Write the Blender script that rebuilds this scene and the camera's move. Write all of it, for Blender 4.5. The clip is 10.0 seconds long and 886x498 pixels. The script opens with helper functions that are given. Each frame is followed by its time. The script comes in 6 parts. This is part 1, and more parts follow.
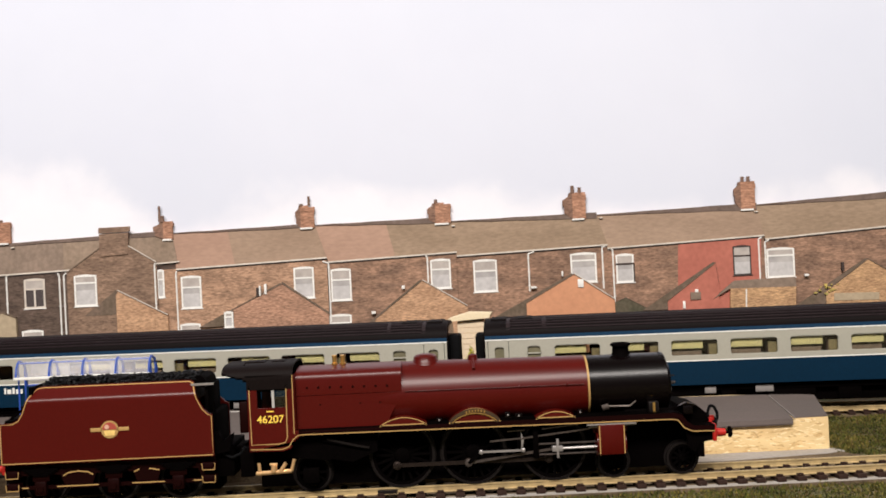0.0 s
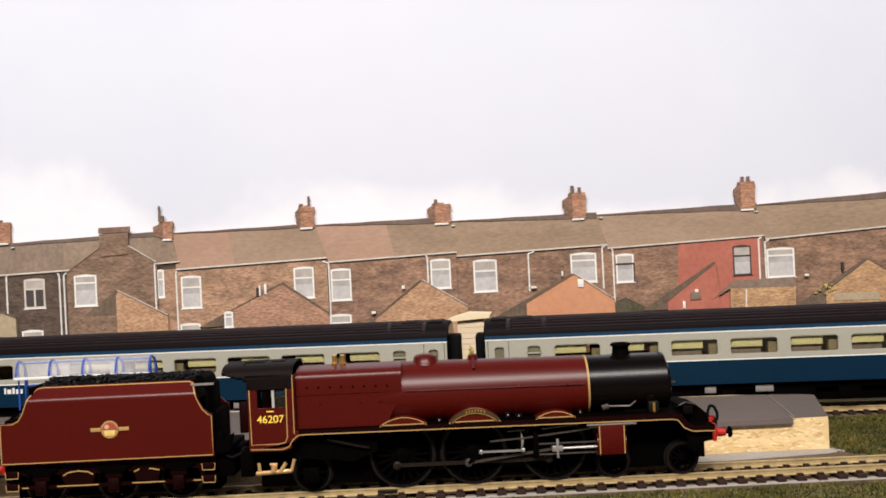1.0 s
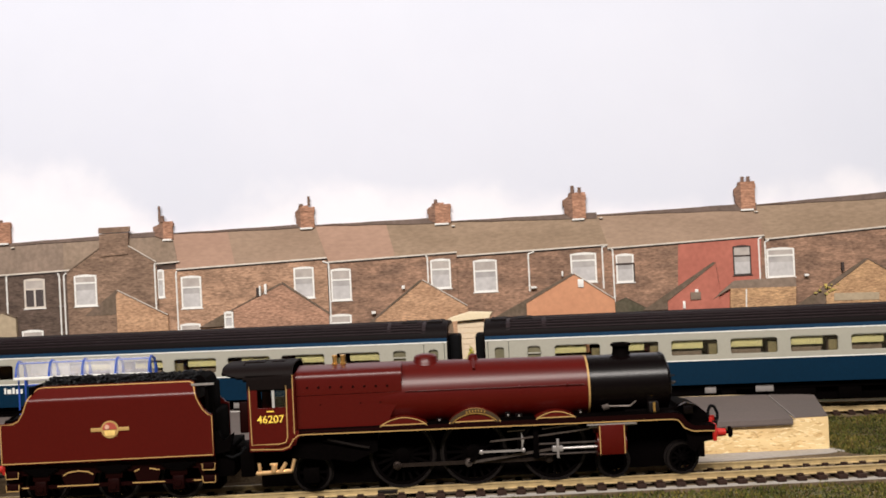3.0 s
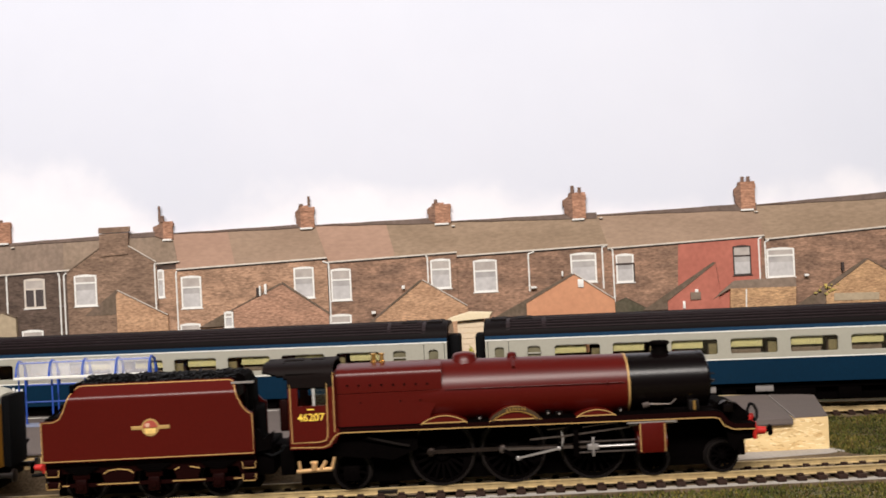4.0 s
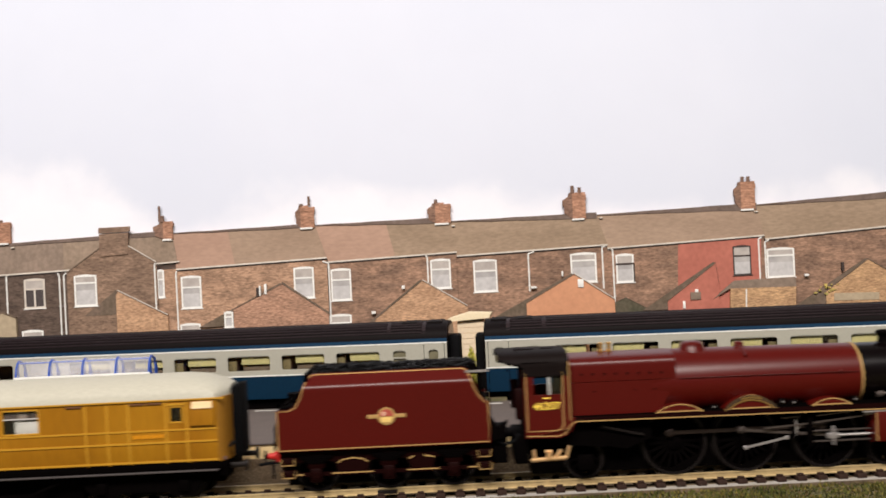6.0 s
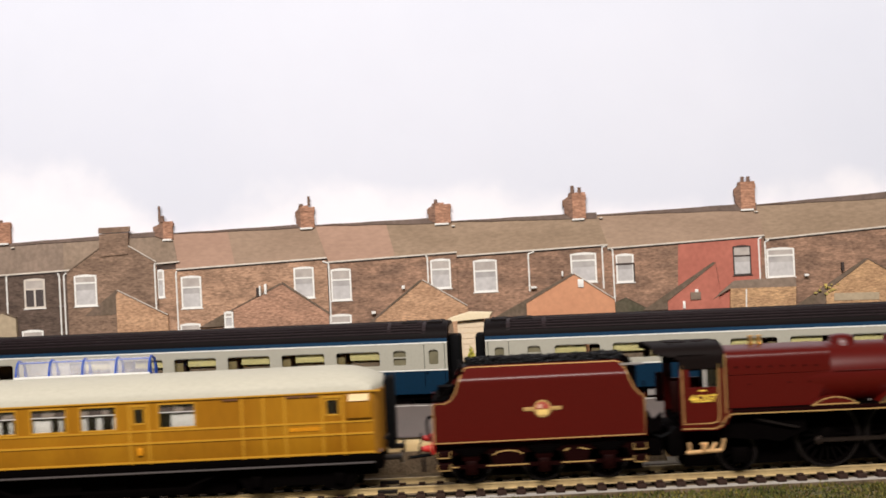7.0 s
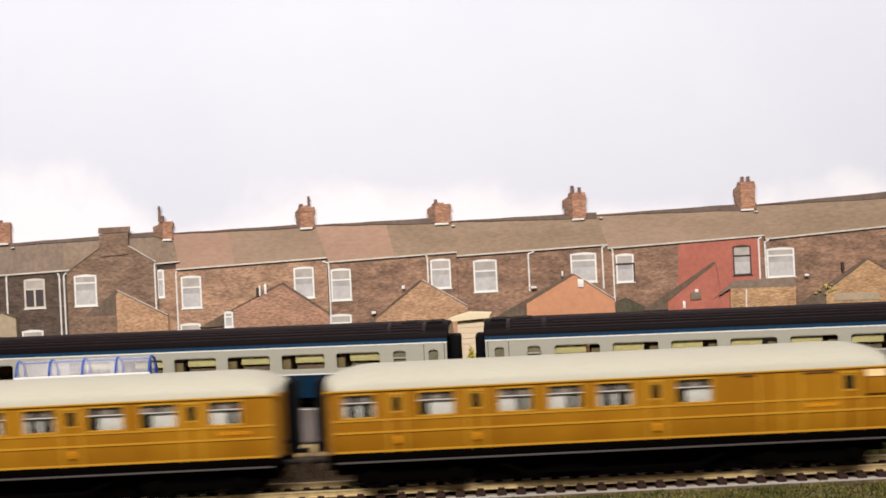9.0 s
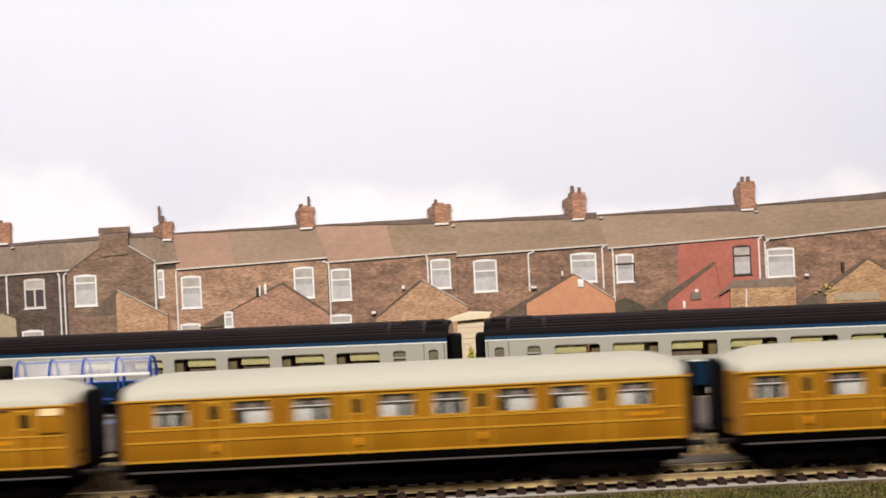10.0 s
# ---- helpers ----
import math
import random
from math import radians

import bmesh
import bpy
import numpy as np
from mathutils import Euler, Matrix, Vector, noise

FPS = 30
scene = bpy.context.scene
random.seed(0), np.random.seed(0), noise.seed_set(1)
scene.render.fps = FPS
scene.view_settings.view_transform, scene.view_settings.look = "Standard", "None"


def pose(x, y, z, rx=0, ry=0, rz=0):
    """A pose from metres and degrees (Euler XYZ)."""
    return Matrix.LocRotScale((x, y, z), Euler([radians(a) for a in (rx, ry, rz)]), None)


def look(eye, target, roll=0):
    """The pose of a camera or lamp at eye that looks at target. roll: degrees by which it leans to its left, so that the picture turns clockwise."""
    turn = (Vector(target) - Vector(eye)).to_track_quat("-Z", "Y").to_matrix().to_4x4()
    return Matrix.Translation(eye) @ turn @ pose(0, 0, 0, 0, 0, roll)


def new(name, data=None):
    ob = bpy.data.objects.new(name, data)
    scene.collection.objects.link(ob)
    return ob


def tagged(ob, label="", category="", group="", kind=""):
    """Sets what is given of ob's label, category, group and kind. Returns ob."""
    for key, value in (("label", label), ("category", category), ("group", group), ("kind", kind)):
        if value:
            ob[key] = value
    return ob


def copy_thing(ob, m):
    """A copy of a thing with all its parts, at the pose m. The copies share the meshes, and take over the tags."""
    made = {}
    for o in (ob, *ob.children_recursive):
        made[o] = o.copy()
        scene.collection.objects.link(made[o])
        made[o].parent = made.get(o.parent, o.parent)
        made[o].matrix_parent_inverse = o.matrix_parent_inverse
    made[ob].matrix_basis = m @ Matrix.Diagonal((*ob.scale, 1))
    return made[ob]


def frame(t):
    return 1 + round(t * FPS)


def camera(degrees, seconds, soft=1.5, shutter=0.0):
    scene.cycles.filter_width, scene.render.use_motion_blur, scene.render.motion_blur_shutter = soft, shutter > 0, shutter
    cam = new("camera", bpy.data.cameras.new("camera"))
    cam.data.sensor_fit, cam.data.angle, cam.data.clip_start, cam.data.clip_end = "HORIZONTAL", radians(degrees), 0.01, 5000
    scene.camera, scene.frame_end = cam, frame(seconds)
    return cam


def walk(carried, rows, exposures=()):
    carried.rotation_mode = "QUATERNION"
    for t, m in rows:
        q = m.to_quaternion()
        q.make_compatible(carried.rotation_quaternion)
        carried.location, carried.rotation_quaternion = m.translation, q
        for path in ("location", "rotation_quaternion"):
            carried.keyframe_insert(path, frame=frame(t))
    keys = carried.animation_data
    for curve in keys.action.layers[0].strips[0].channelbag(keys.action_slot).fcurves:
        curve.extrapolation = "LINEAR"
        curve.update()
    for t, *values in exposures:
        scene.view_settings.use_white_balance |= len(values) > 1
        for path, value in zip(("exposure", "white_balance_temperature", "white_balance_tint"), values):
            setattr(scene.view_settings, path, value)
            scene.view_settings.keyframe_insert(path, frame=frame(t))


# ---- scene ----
# A still camera before a model railway in 1:76; all shapes are written in millimetres of the model.
MM = 0.001
cam = camera(46.46, 10.0, soft=1.7, shutter=0.85)
EYE = (0.0, -0.4254, 0.0963)
walk(cam, [(0.0, look(EYE, (0.0, 1.0, 0.0963), -2.76)), (10.0, look(EYE, (0.0, 1.0, 0.0963), -2.76))],
     [(0.0, 0.0), (10.0, 0.0)])

# ---- light: one lamp above and before the layout, in a plain room ----
world = bpy.data.worlds.new("world")
scene.world = world
world.use_nodes = True
world.node_tree.nodes["Background"].inputs["Color"].default_value = (0.9, 0.95, 1.0, 1)
world.node_tree.nodes["Background"].inputs["Strength"].default_value = 0.006


def area_lamp(name, where, target, size_x, size_y, watts, colour):
    data = bpy.data.lights.new(name, "AREA")
    data.shape, data.size, data.size_y, data.energy, data.color = "RECTANGLE", size_x, size_y, watts, colour
    ob = new(name, data)
    ob.matrix_world = look(where, target)
    return ob


area_lamp("ceiling_lamp", (-0.15, -1.27, 1.46), (0.0, 0.14, 0.05), 1.7, 0.34, 76.0, (1.0, 0.935, 0.875))


# ---- materials ----
def mat(name, colour, rough=0.6, metal=0.0, vary=0.12, fine=900.0, coarse=60.0, bump=0.0, coat=0.0,
        spec=0.5, second=None, amount=0.5, stretch=(1, 1, 1)):
    """Paint, plastic or card with grain and wear at two scales."""
    m = bpy.data.materials.new(name)
    m.use_nodes = True
    nt = m.node_tree
    b = nt.nodes["Principled BSDF"]
    b.inputs["Roughness"].default_value = rough
    b.inputs["Metallic"].default_value = metal
    b.inputs["Coat Weight"].default_value = coat
    b.inputs["Coat Roughness"].default_value = 0.2
    b.inputs["Specular IOR Level"].default_value = spec
    tc = nt.nodes.new("ShaderNodeTexCoord")
    mp = nt.nodes.new("ShaderNodeMapping")
    mp.inputs["Scale"].default_value = stretch
    nt.links.new(tc.outputs["Object"], mp.inputs["Vector"])
    n1, n2 = nt.nodes.new("ShaderNodeTexNoise"), nt.nodes.new("ShaderNodeTexNoise")
    n1.inputs["Scale"].default_value, n2.inputs["Scale"].default_value = fine, coarse
    n1.inputs["Detail"].default_value = n2.inputs["Detail"].default_value = 4
    for n in (n1, n2):
        nt.links.new(mp.outputs["Vector"], n.inputs["Vector"])
    r = nt.nodes.new("ShaderNodeValToRGB")
    c2 = second or tuple(c * 0.6 for c in colour)
    r.color_ramp.elements[0].position, r.color_ramp.elements[1].position = 0.35, 0.65
    r.color_ramp.elements[0].color, r.color_ramp.elements[1].color = (0, 0, 0, 1), (1, 1, 1, 1)
    nt.links.new(n2.outputs["Fac"], r.inputs["Fac"])
    s1 = nt.nodes.new("ShaderNodeMath")
    s1.operation, s1.inputs[1].default_value = "MULTIPLY", amount if second else vary
    nt.links.new(r.outputs["Color"], s1.inputs[0])
    mx = nt.nodes.new("ShaderNodeMix")
    mx.data_type = "RGBA"
    mx.inputs["A"].default_value, mx.inputs["B"].default_value = (*colour, 1), (*c2, 1)
    nt.links.new(s1.outputs[0], mx.inputs["Factor"])
    mr = nt.nodes.new("ShaderNodeMapRange")
    mr.inputs["From Min"].default_value, mr.inputs["From Max"].default_value = 0.3, 0.7
    mr.inputs["To Min"].default_value, mr.inputs["To Max"].default_value = 1 - vary, 1 + vary
    nt.links.new(n1.outputs["Fac"], mr.inputs["Value"])
    mu = nt.nodes.new("ShaderNodeMix")
    mu.data_type, mu.blend_type = "RGBA", "MULTIPLY"
    mu.inputs["Factor"].default_value = 1.0
    nt.links.new(mx.outputs["Result"], mu.inputs["A"])
    nt.links.new(mr.outputs["Result"], mu.inputs["B"])
    nt.links.new(mu.outputs["Result"], b.inputs["Base Color"])
    if bump:
        bp = nt.nodes.new("ShaderNodeBump")
        bp.inputs["Strength"].default_value, bp.inputs["Distance"].default_value = bump, 0.0004
        nt.links.new(n1.outputs["Fac"], bp.inputs["Height"])
        nt.links.new(bp.outputs["Normal"], b.inputs["Normal"])
    return m


def brick_mat(name, colour, dark, mortar, wide=3.0, high=1.0):
    """Printed brickwork: courses, mortar and sooty patches."""
    m = mat(name, colour, 0.85, vary=0.34, fine=620, coarse=95, second=dark, amount=0.75, spec=0.1, stretch=(0.55, 1, 1.5))
    nt = m.node_tree
    b = nt.nodes["Principled BSDF"]
    old = b.inputs["Base Color"].links[0].from_socket
    tc = nt.nodes.new("ShaderNodeTexCoord")
    mp = nt.nodes.new("ShaderNodeMapping")
    mp.inputs["Rotation"].default_value = (radians(90), 0, 0)
    nt.links.new(tc.outputs["Object"], mp.inputs["Vector"])
    bt = nt.nodes.new("ShaderNodeTexBrick")
    bt.inputs["Scale"].default_value = 1.0
    bt.inputs["Brick Width"].default_value, bt.inputs["Row Height"].default_value = wide * MM, high * MM
    bt.inputs["Mortar Size"].default_value = 0.16 * MM
    bt.inputs["Color1"].default_value, bt.inputs["Color2"].default_value = (1.12, 1.1, 1.08, 1), (0.72, 0.7, 0.7, 1)
    bt.inputs["Mortar"].default_value = (*mortar, 1)
    nt.links.new(mp.outputs["Vector"], bt.inputs["Vector"])
    mu = nt.nodes.new("ShaderNodeMix")
    mu.data_type, mu.blend_type = "RGBA", "MULTIPLY"
    mu.inputs["Factor"].default_value = 0.75
    nt.links.new(old, mu.inputs["A"])
    nt.links.new(bt.outputs["Color"], mu.inputs["B"])
    nt.links.new(mu.outputs["Result"], b.inputs["Base Color"])
    return m


def glass_mat(name, tint, rough=0.05, alpha=0.25, ior=1.45):
    m = bpy.data.materials.new(name)
    m.use_nodes = True
    nt = m.node_tree
    out = nt.nodes["Material Output"]
    nt.nodes.remove(nt.nodes["Principled BSDF"])
    tr, gl, mx, fr = (nt.nodes.new("ShaderNodeBsdfTransparent"), nt.nodes.new("ShaderNodeBsdfGlossy"),
                      nt.nodes.new("ShaderNodeMixShader"), nt.nodes.new("ShaderNodeFresnel"))
    tr.inputs["Color"].default_value = (*tint, 1)
    gl.inputs["Roughness"].default_value = rough
    fr.inputs["IOR"].default_value = ior
    ad = nt.nodes.new("ShaderNodeMath")
    ad.operation, ad.inputs[1].default_value = "ADD", alpha * 0.2
    nt.links.new(fr.outputs["Fac"], ad.inputs[0])
    nt.links.new(ad.outputs[0], mx.inputs["Fac"])
    nt.links.new(tr.outputs[0], mx.inputs[1])
    nt.links.new(gl.outputs[0], mx.inputs[2])
    nt.links.new(mx.outputs[0], out.inputs["Surface"])
    return m


MAROON = mat("maroon_paint", (0.064, 0.0029, 0.0017), 0.33, vary=0.08, coarse=30, spec=0.26)
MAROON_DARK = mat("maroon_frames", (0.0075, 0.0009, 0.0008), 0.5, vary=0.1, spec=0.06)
BLACK = mat("black_paint", (0.0022, 0.0011, 0.0012), 0.26, vary=0.2, spec=0.20)
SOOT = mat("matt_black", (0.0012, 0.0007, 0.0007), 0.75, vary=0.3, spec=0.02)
ROOF_BLACK = mat("cab_roof_black", (0.0050, 0.0026, 0.0023), 0.65, vary=0.2, spec=0.08)
LINING = mat("straw_lining", (0.38, 0.235, 0.085), 0.5, vary=0.05, spec=0.25)
BRASS = mat("brass", (0.75, 0.45, 0.14), 0.3, 0.9, vary=0.1)
STEEL = mat("bright_steel", (0.46, 0.425, 0.415), 0.32, 0.65, vary=0.1)
DULL_STEEL = mat("dull_steel", (0.012, 0.009, 0.0085), 0.42, 0.4, vary=0.2, spec=0.3)
COPPER = mat("copper_pipe", (0.80, 0.50, 0.24), 0.35, 0.6, vary=0.15)
RED = mat("signal_red", (0.40, 0.016, 0.012), 0.45, vary=0.08, spec=0.3)
WHITE = mat("white_paint", (0.75, 0.74, 0.7), 0.5, vary=0.05)
YELLOW = mat("yellow_transfer", (0.85, 0.6, 0.08), 0.5, vary=0.05)
COAL = mat("coal", (0.0022, 0.0018, 0.0022), 0.5, vary=0.4, bump=0.6, fine=1500, spec=0.15)
TEAK = mat("varnished_teak", (0.300, 0.132, 0.006), 0.36, spec=0.3, vary=0.10, fine=1300, coarse=40, second=(0.215, 0.080, 0.003), amount=0.7,
           stretch=(1, 1, 0.12))
TEAK_TRIM = mat("teak_beading", (0.43, 0.215, 0.018), 0.4, vary=0.08, spec=0.3)
TEAK_END = mat("teak_end", (0.27, 0.120, 0.012), 0.5, vary=0.1)
TEAK_DARK = mat("teak_shadow", (0.10, 0.035, 0.006), 0.6, vary=0.2)
ORANGE = mat("transfer_orange", (0.56, 0.22, 0.008), 0.5, vary=0.1, spec=0.2)
CREAM_ROOF = mat("white_roof", (0.40, 0.38, 0.315), 0.6, vary=0.07, coarse=20, spec=0.2)
BLIND = mat("window_blind", (0.78, 0.76, 0.76), 0.7, vary=0.08)
FROSTED = mat("frosted_pane", (0.15, 0.135, 0.085), 0.3, vary=0.15, fine=200)
TRANSOM = mat("window_transom", (0.45, 0.43, 0.42), 0.5, vary=0.05)
INSIDE = mat("coach_inside", (0.12, 0.065, 0.062), 0.8, vary=0.2)
RAIL_BLUE = mat("rail_blue", (0.0009, 0.0165, 0.039), 0.55, vary=0.10, coarse=20, spec=0.12)
STRIPE_BLUE = mat("stripe_blue", (0.006, 0.032, 0.072), 0.4, vary=0.07, coarse=20, spec=0.3)
GREY_BAND = mat("pale_grey_band", (0.335, 0.322, 0.270), 0.45, vary=0.04, coarse=20, spec=0.25)
DARK_ROOF = mat("dark_grey_roof", (0.0042, 0.0024, 0.0026), 0.6, vary=0.3, coarse=50, spec=0.07)
RIB = mat("roof_rib_grey", (0.021, 0.0135, 0.0155), 0.55, vary=0.2, coarse=50, spec=0.15)
SEAT = mat("seat_khaki", (0.80, 0.72, 0.36), 0.8, vary=0.1)
OLIVE = mat("seat_olive", (0.22, 0.175, 0.085), 0.8, vary=0.15)
BROWN_SEAT = mat("seat_brown", (0.20, 0.145, 0.105), 0.85, vary=0.25, coarse=150)
RUBBER = mat("rubber", (0.003, 0.003, 0.0035), 0.8, vary=0.2, spec=0.08)
RAIL = mat("nickel_rail", (0.46, 0.345, 0.175), 0.40, 0.2, vary=0.18, fine=300, coarse=18, second=(0.34, 0.24, 0.12), amount=0.7)
SLEEPER = mat("sleeper_brown", (0.028, 0.014, 0.010), 0.75, vary=0.2, spec=0.15)
BED = mat("dirty_track_bed", (0.15, 0.108, 0.068), 0.9, vary=0.3, fine=600, coarse=80, second=(0.075, 0.054, 0.035), amount=0.8, bump=0.5, spec=0.1)
BANK = mat("brown_earth", (0.085, 0.058, 0.036), 0.95, vary=0.35, fine=900, coarse=120, second=(0.16, 0.12, 0.08), amount=0.6, bump=0.7, spec=0.1)
BOARD = mat("painted_board", (0.32, 0.295, 0.275), 0.85, vary=0.12, fine=500, coarse=70, second=(0.30, 0.27, 0.23), amount=0.7, bump=0.3)
GROUND = mat("brown_scatter", (0.13, 0.095, 0.05), 0.95, vary=0.3, fine=1400, coarse=90, second=(0.07, 0.08, 0.02), amount=0.9, bump=0.8)
CARD = mat("grey_card", (0.112, 0.090, 0.083), 0.85, vary=0.07, fine=900, coarse=35, second=(0.094, 0.079, 0.073), amount=0.7, spec=0.15)
PLY = mat("chipboard", (0.74, 0.56, 0.30), 0.85, vary=0.10, fine=260, coarse=130, second=(0.50, 0.32, 0.14), amount=0.55, bump=0.5,
          stretch=(0.45, 1, 1.3), spec=0.2)
PLY_DARK = mat("chipboard_flake", (0.52, 0.34, 0.15), 0.85, vary=0.2)
PLY_PALE = mat("chipboard_pale_flake", (0.80, 0.64, 0.38), 0.8, vary=0.1)
SHELTER_BLUE = mat("shelter_blue", (0.02, 0.07, 0.36), 0.45, vary=0.08)
CLEAR = mat("clear_plastic", (0.74, 0.73, 0.78), 0.28, vary=0.06, spec=0.5)
CLEAR.node_tree.nodes["Principled BSDF"].inputs["Alpha"].default_value = 0.17
GLASS = glass_mat("window_glass", (0.75, 0.75, 0.72), 0.05, 0.15)
CREAM = mat("cream_hut", (0.66, 0.53, 0.38), 0.8, vary=0.06)
FOLIAGE = mat("yellow_green_flock", (0.52, 0.46, 0.06), 0.9, vary=0.3, second=(0.26, 0.28, 0.03), amount=0.8, coarse=200)


def sky_mat():
    """A printed pale sky with a low bank of cloud, higher to the west."""
    m = mat("printed_sky", (0.622, 0.655, 0.760), 0.9, vary=0.006, fine=30, coarse=4.5, second=(0.655, 0.682, 0.780), amount=0.9, spec=0.1)
    nt = m.node_tree
    b = nt.nodes["Principled BSDF"]
    old = b.inputs["Base Color"].links[0].from_socket
    tc, sep, nz = nt.nodes.new("ShaderNodeTexCoord"), nt.nodes.new("ShaderNodeSeparateXYZ"), nt.nodes.new("ShaderNodeTexNoise")
    nz.inputs["Scale"].default_value, nz.inputs["Detail"].default_value = 11.0, 6
    nt.links.new(tc.outputs["Object"], sep.inputs[0])
    nt.links.new(tc.outputs["Object"], nz.inputs["Vector"])
    def calc(op, p, q):
        n = nt.nodes.new("ShaderNodeMath")
        n.operation = op
        for k, v in enumerate((p, q)):
            if isinstance(v, (int, float)):
                n.inputs[k].default_value = v
            else:
                nt.links.new(v, n.inputs[k])
        return n.outputs[0]
    top = calc("ADD", calc("MULTIPLY", nz.outputs["Fac"], 0.14), calc("MULTIPLY", sep.outputs["X"], -0.075))
    rise = calc("SUBTRACT", calc("ADD", top, 0.068), sep.outputs["Z"])
    mr = nt.nodes.new("ShaderNodeMapRange")
    mr.interpolation_type = "SMOOTHSTEP"
    mr.inputs["From Min"].default_value, mr.inputs["From Max"].default_value = -0.010, 0.030
    nt.links.new(rise, mr.inputs["Value"])
    mx = nt.nodes.new("ShaderNodeMix")
    mx.data_type = "RGBA"
    mx.inputs["B"].default_value = (0.80, 0.80, 0.865, 1)
    nt.links.new(mr.outputs["Result"], mx.inputs["Factor"])
    nt.links.new(old, mx.inputs["A"])
    nt.links.new(mx.outputs["Result"], b.inputs["Base Color"])
    return m


SKY = sky_mat()
BRICK = brick_mat("printed_brick", (0.44, 0.275, 0.185), (0.235, 0.150, 0.105), (0.95, 0.93, 0.91))
BRICK_BROWN = brick_mat("printed_brown_brick", (0.335, 0.205, 0.143), (0.150, 0.098, 0.074), (0.95, 0.93, 0.91))
BRICK_WING = brick_mat("printed_wing_brick", (0.270, 0.180, 0.130), (0.160, 0.108, 0.080), (0.95, 0.93, 0.91))
BRICK_IN_SHADOW = brick_mat("printed_brick_in_shadow", (0.125, 0.090, 0.074), (0.080, 0.058, 0.048), (0.9, 0.88, 0.85))
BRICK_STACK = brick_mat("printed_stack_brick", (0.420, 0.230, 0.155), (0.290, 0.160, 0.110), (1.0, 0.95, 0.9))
BRICK_STACK_SHADED = brick_mat("printed_shaded_stack_brick", (0.250, 0.150, 0.112), (0.170, 0.105, 0.080), (1.0, 0.95, 0.9))
BRICK_REDDISH = brick_mat("printed_reddish_brick", (0.430, 0.250, 0.175), (0.300, 0.180, 0.128), (1.0, 0.97, 0.92))
BRICK_PALE = brick_mat("printed_pale_brick", (0.480, 0.300, 0.190), (0.370, 0.225, 0.142), (1.0, 0.97, 0.92))
BRICK_YARD = brick_mat("printed_yard_brick", (0.520, 0.330, 0.185), (0.330, 0.200, 0.120), (1.0, 0.97, 0.92))
BRICK_RED = mat("printed_orange_render", (0.560, 0.275, 0.160), 0.85, vary=0.07, fine=300, coarse=45, second=(0.50, 0.24, 0.14), amount=0.7, spec=0.1)
RED_WALL = mat("printed_red_paint", (0.430, 0.150, 0.112), 0.85, vary=0.09, fine=300, coarse=50, second=(0.36, 0.12, 0.09), amount=0.6, spec=0.1)
SLATE = mat("printed_slate", (0.345, 0.245, 0.180), 0.9, vary=0.10, fine=420, coarse=30, second=(0.285, 0.200, 0.145), amount=0.85, spec=0.1, stretch=(0.5, 1, 1.5))
SLATE_OLIVE = mat("printed_olive_slate", (0.315, 0.228, 0.162), 0.9, vary=0.13, fine=420, coarse=34, second=(0.250, 0.180, 0.125), amount=0.85, spec=0.1, stretch=(0.5, 1, 1.5))
SLATE_WARM = mat("printed_tile", (0.405, 0.262, 0.196), 0.9, vary=0.08, fine=420, coarse=26, second=(0.345, 0.220, 0.165), amount=0.8, spec=0.1, stretch=(0.5, 1, 1.5))
SLATE_GREY = mat("printed_grey_slate", (0.255, 0.190, 0.150), 0.9, vary=0.16, fine=350, coarse=26, second=(0.190, 0.144, 0.113), amount=0.85, spec=0.1)
SLATE_OLD = mat("printed_worn_slate", (0.285, 0.212, 0.160), 0.9, vary=0.16, fine=350, coarse=40, second=(0.205, 0.152, 0.113), amount=0.85, spec=0.1)
SLATE_SHADE = mat("printed_shaded_slate", (0.170, 0.122, 0.094), 0.9, vary=0.2, fine=350, coarse=70, second=(0.110, 0.085, 0.060), amount=0.8, spec=0.1)
SLATE_FAR_SHADE = mat("printed_far_slope_shade", (0.175, 0.128, 0.108), 0.9, vary=0.15, fine=350, coarse=50, second=(0.125, 0.092, 0.080), amount=0.7, spec=0.1)
SHED = mat("printed_shed_roof", (0.105, 0.088, 0.062), 0.9, vary=0.25, fine=350, coarse=80, second=(0.07, 0.068, 0.045), amount=0.8, spec=0.1)
MOSS = mat("printed_moss", (0.52, 0.40, 0.12), 0.9, vary=0.25, second=(0.30, 0.25, 0.10), amount=0.8, coarse=300, spec=0.1)
GUTTER = mat("printed_gutter", (0.600, 0.540, 0.480), 0.85, vary=0.15, fine=120, coarse=40, spec=0.1)
PRINT_WHITE = mat("printed_white", (0.760, 0.745, 0.720), 0.85, vary=0.06, fine=250, coarse=60, spec=0.1)
PRINT_PANE = mat("printed_pane", (0.420, 0.395, 0.385), 0.8, vary=0.12, fine=150, coarse=60, second=(0.310, 0.295, 0.300), amount=0.7, spec=0.1)
PRINT_SKYPANE = mat("printed_upper_pane", (0.460, 0.415, 0.385), 0.8, vary=0.12, fine=150, coarse=90, second=(0.350, 0.310, 0.290), amount=0.7, spec=0.1)
PRINT_REFLECTION = mat("printed_pane_reflection", (0.520, 0.500, 0.500), 0.85, vary=0.10, fine=300, coarse=80, second=(0.440, 0.420, 0.420), amount=0.7, spec=0.1)
PRINT_NIGHT = mat("printed_black_pane", (0.075, 0.062, 0.062), 0.8, vary=0.2, spec=0.1)
PRINT_DARK = mat("printed_dark", (0.060, 0.046, 0.043), 0.85, vary=0.2, spec=0.1)
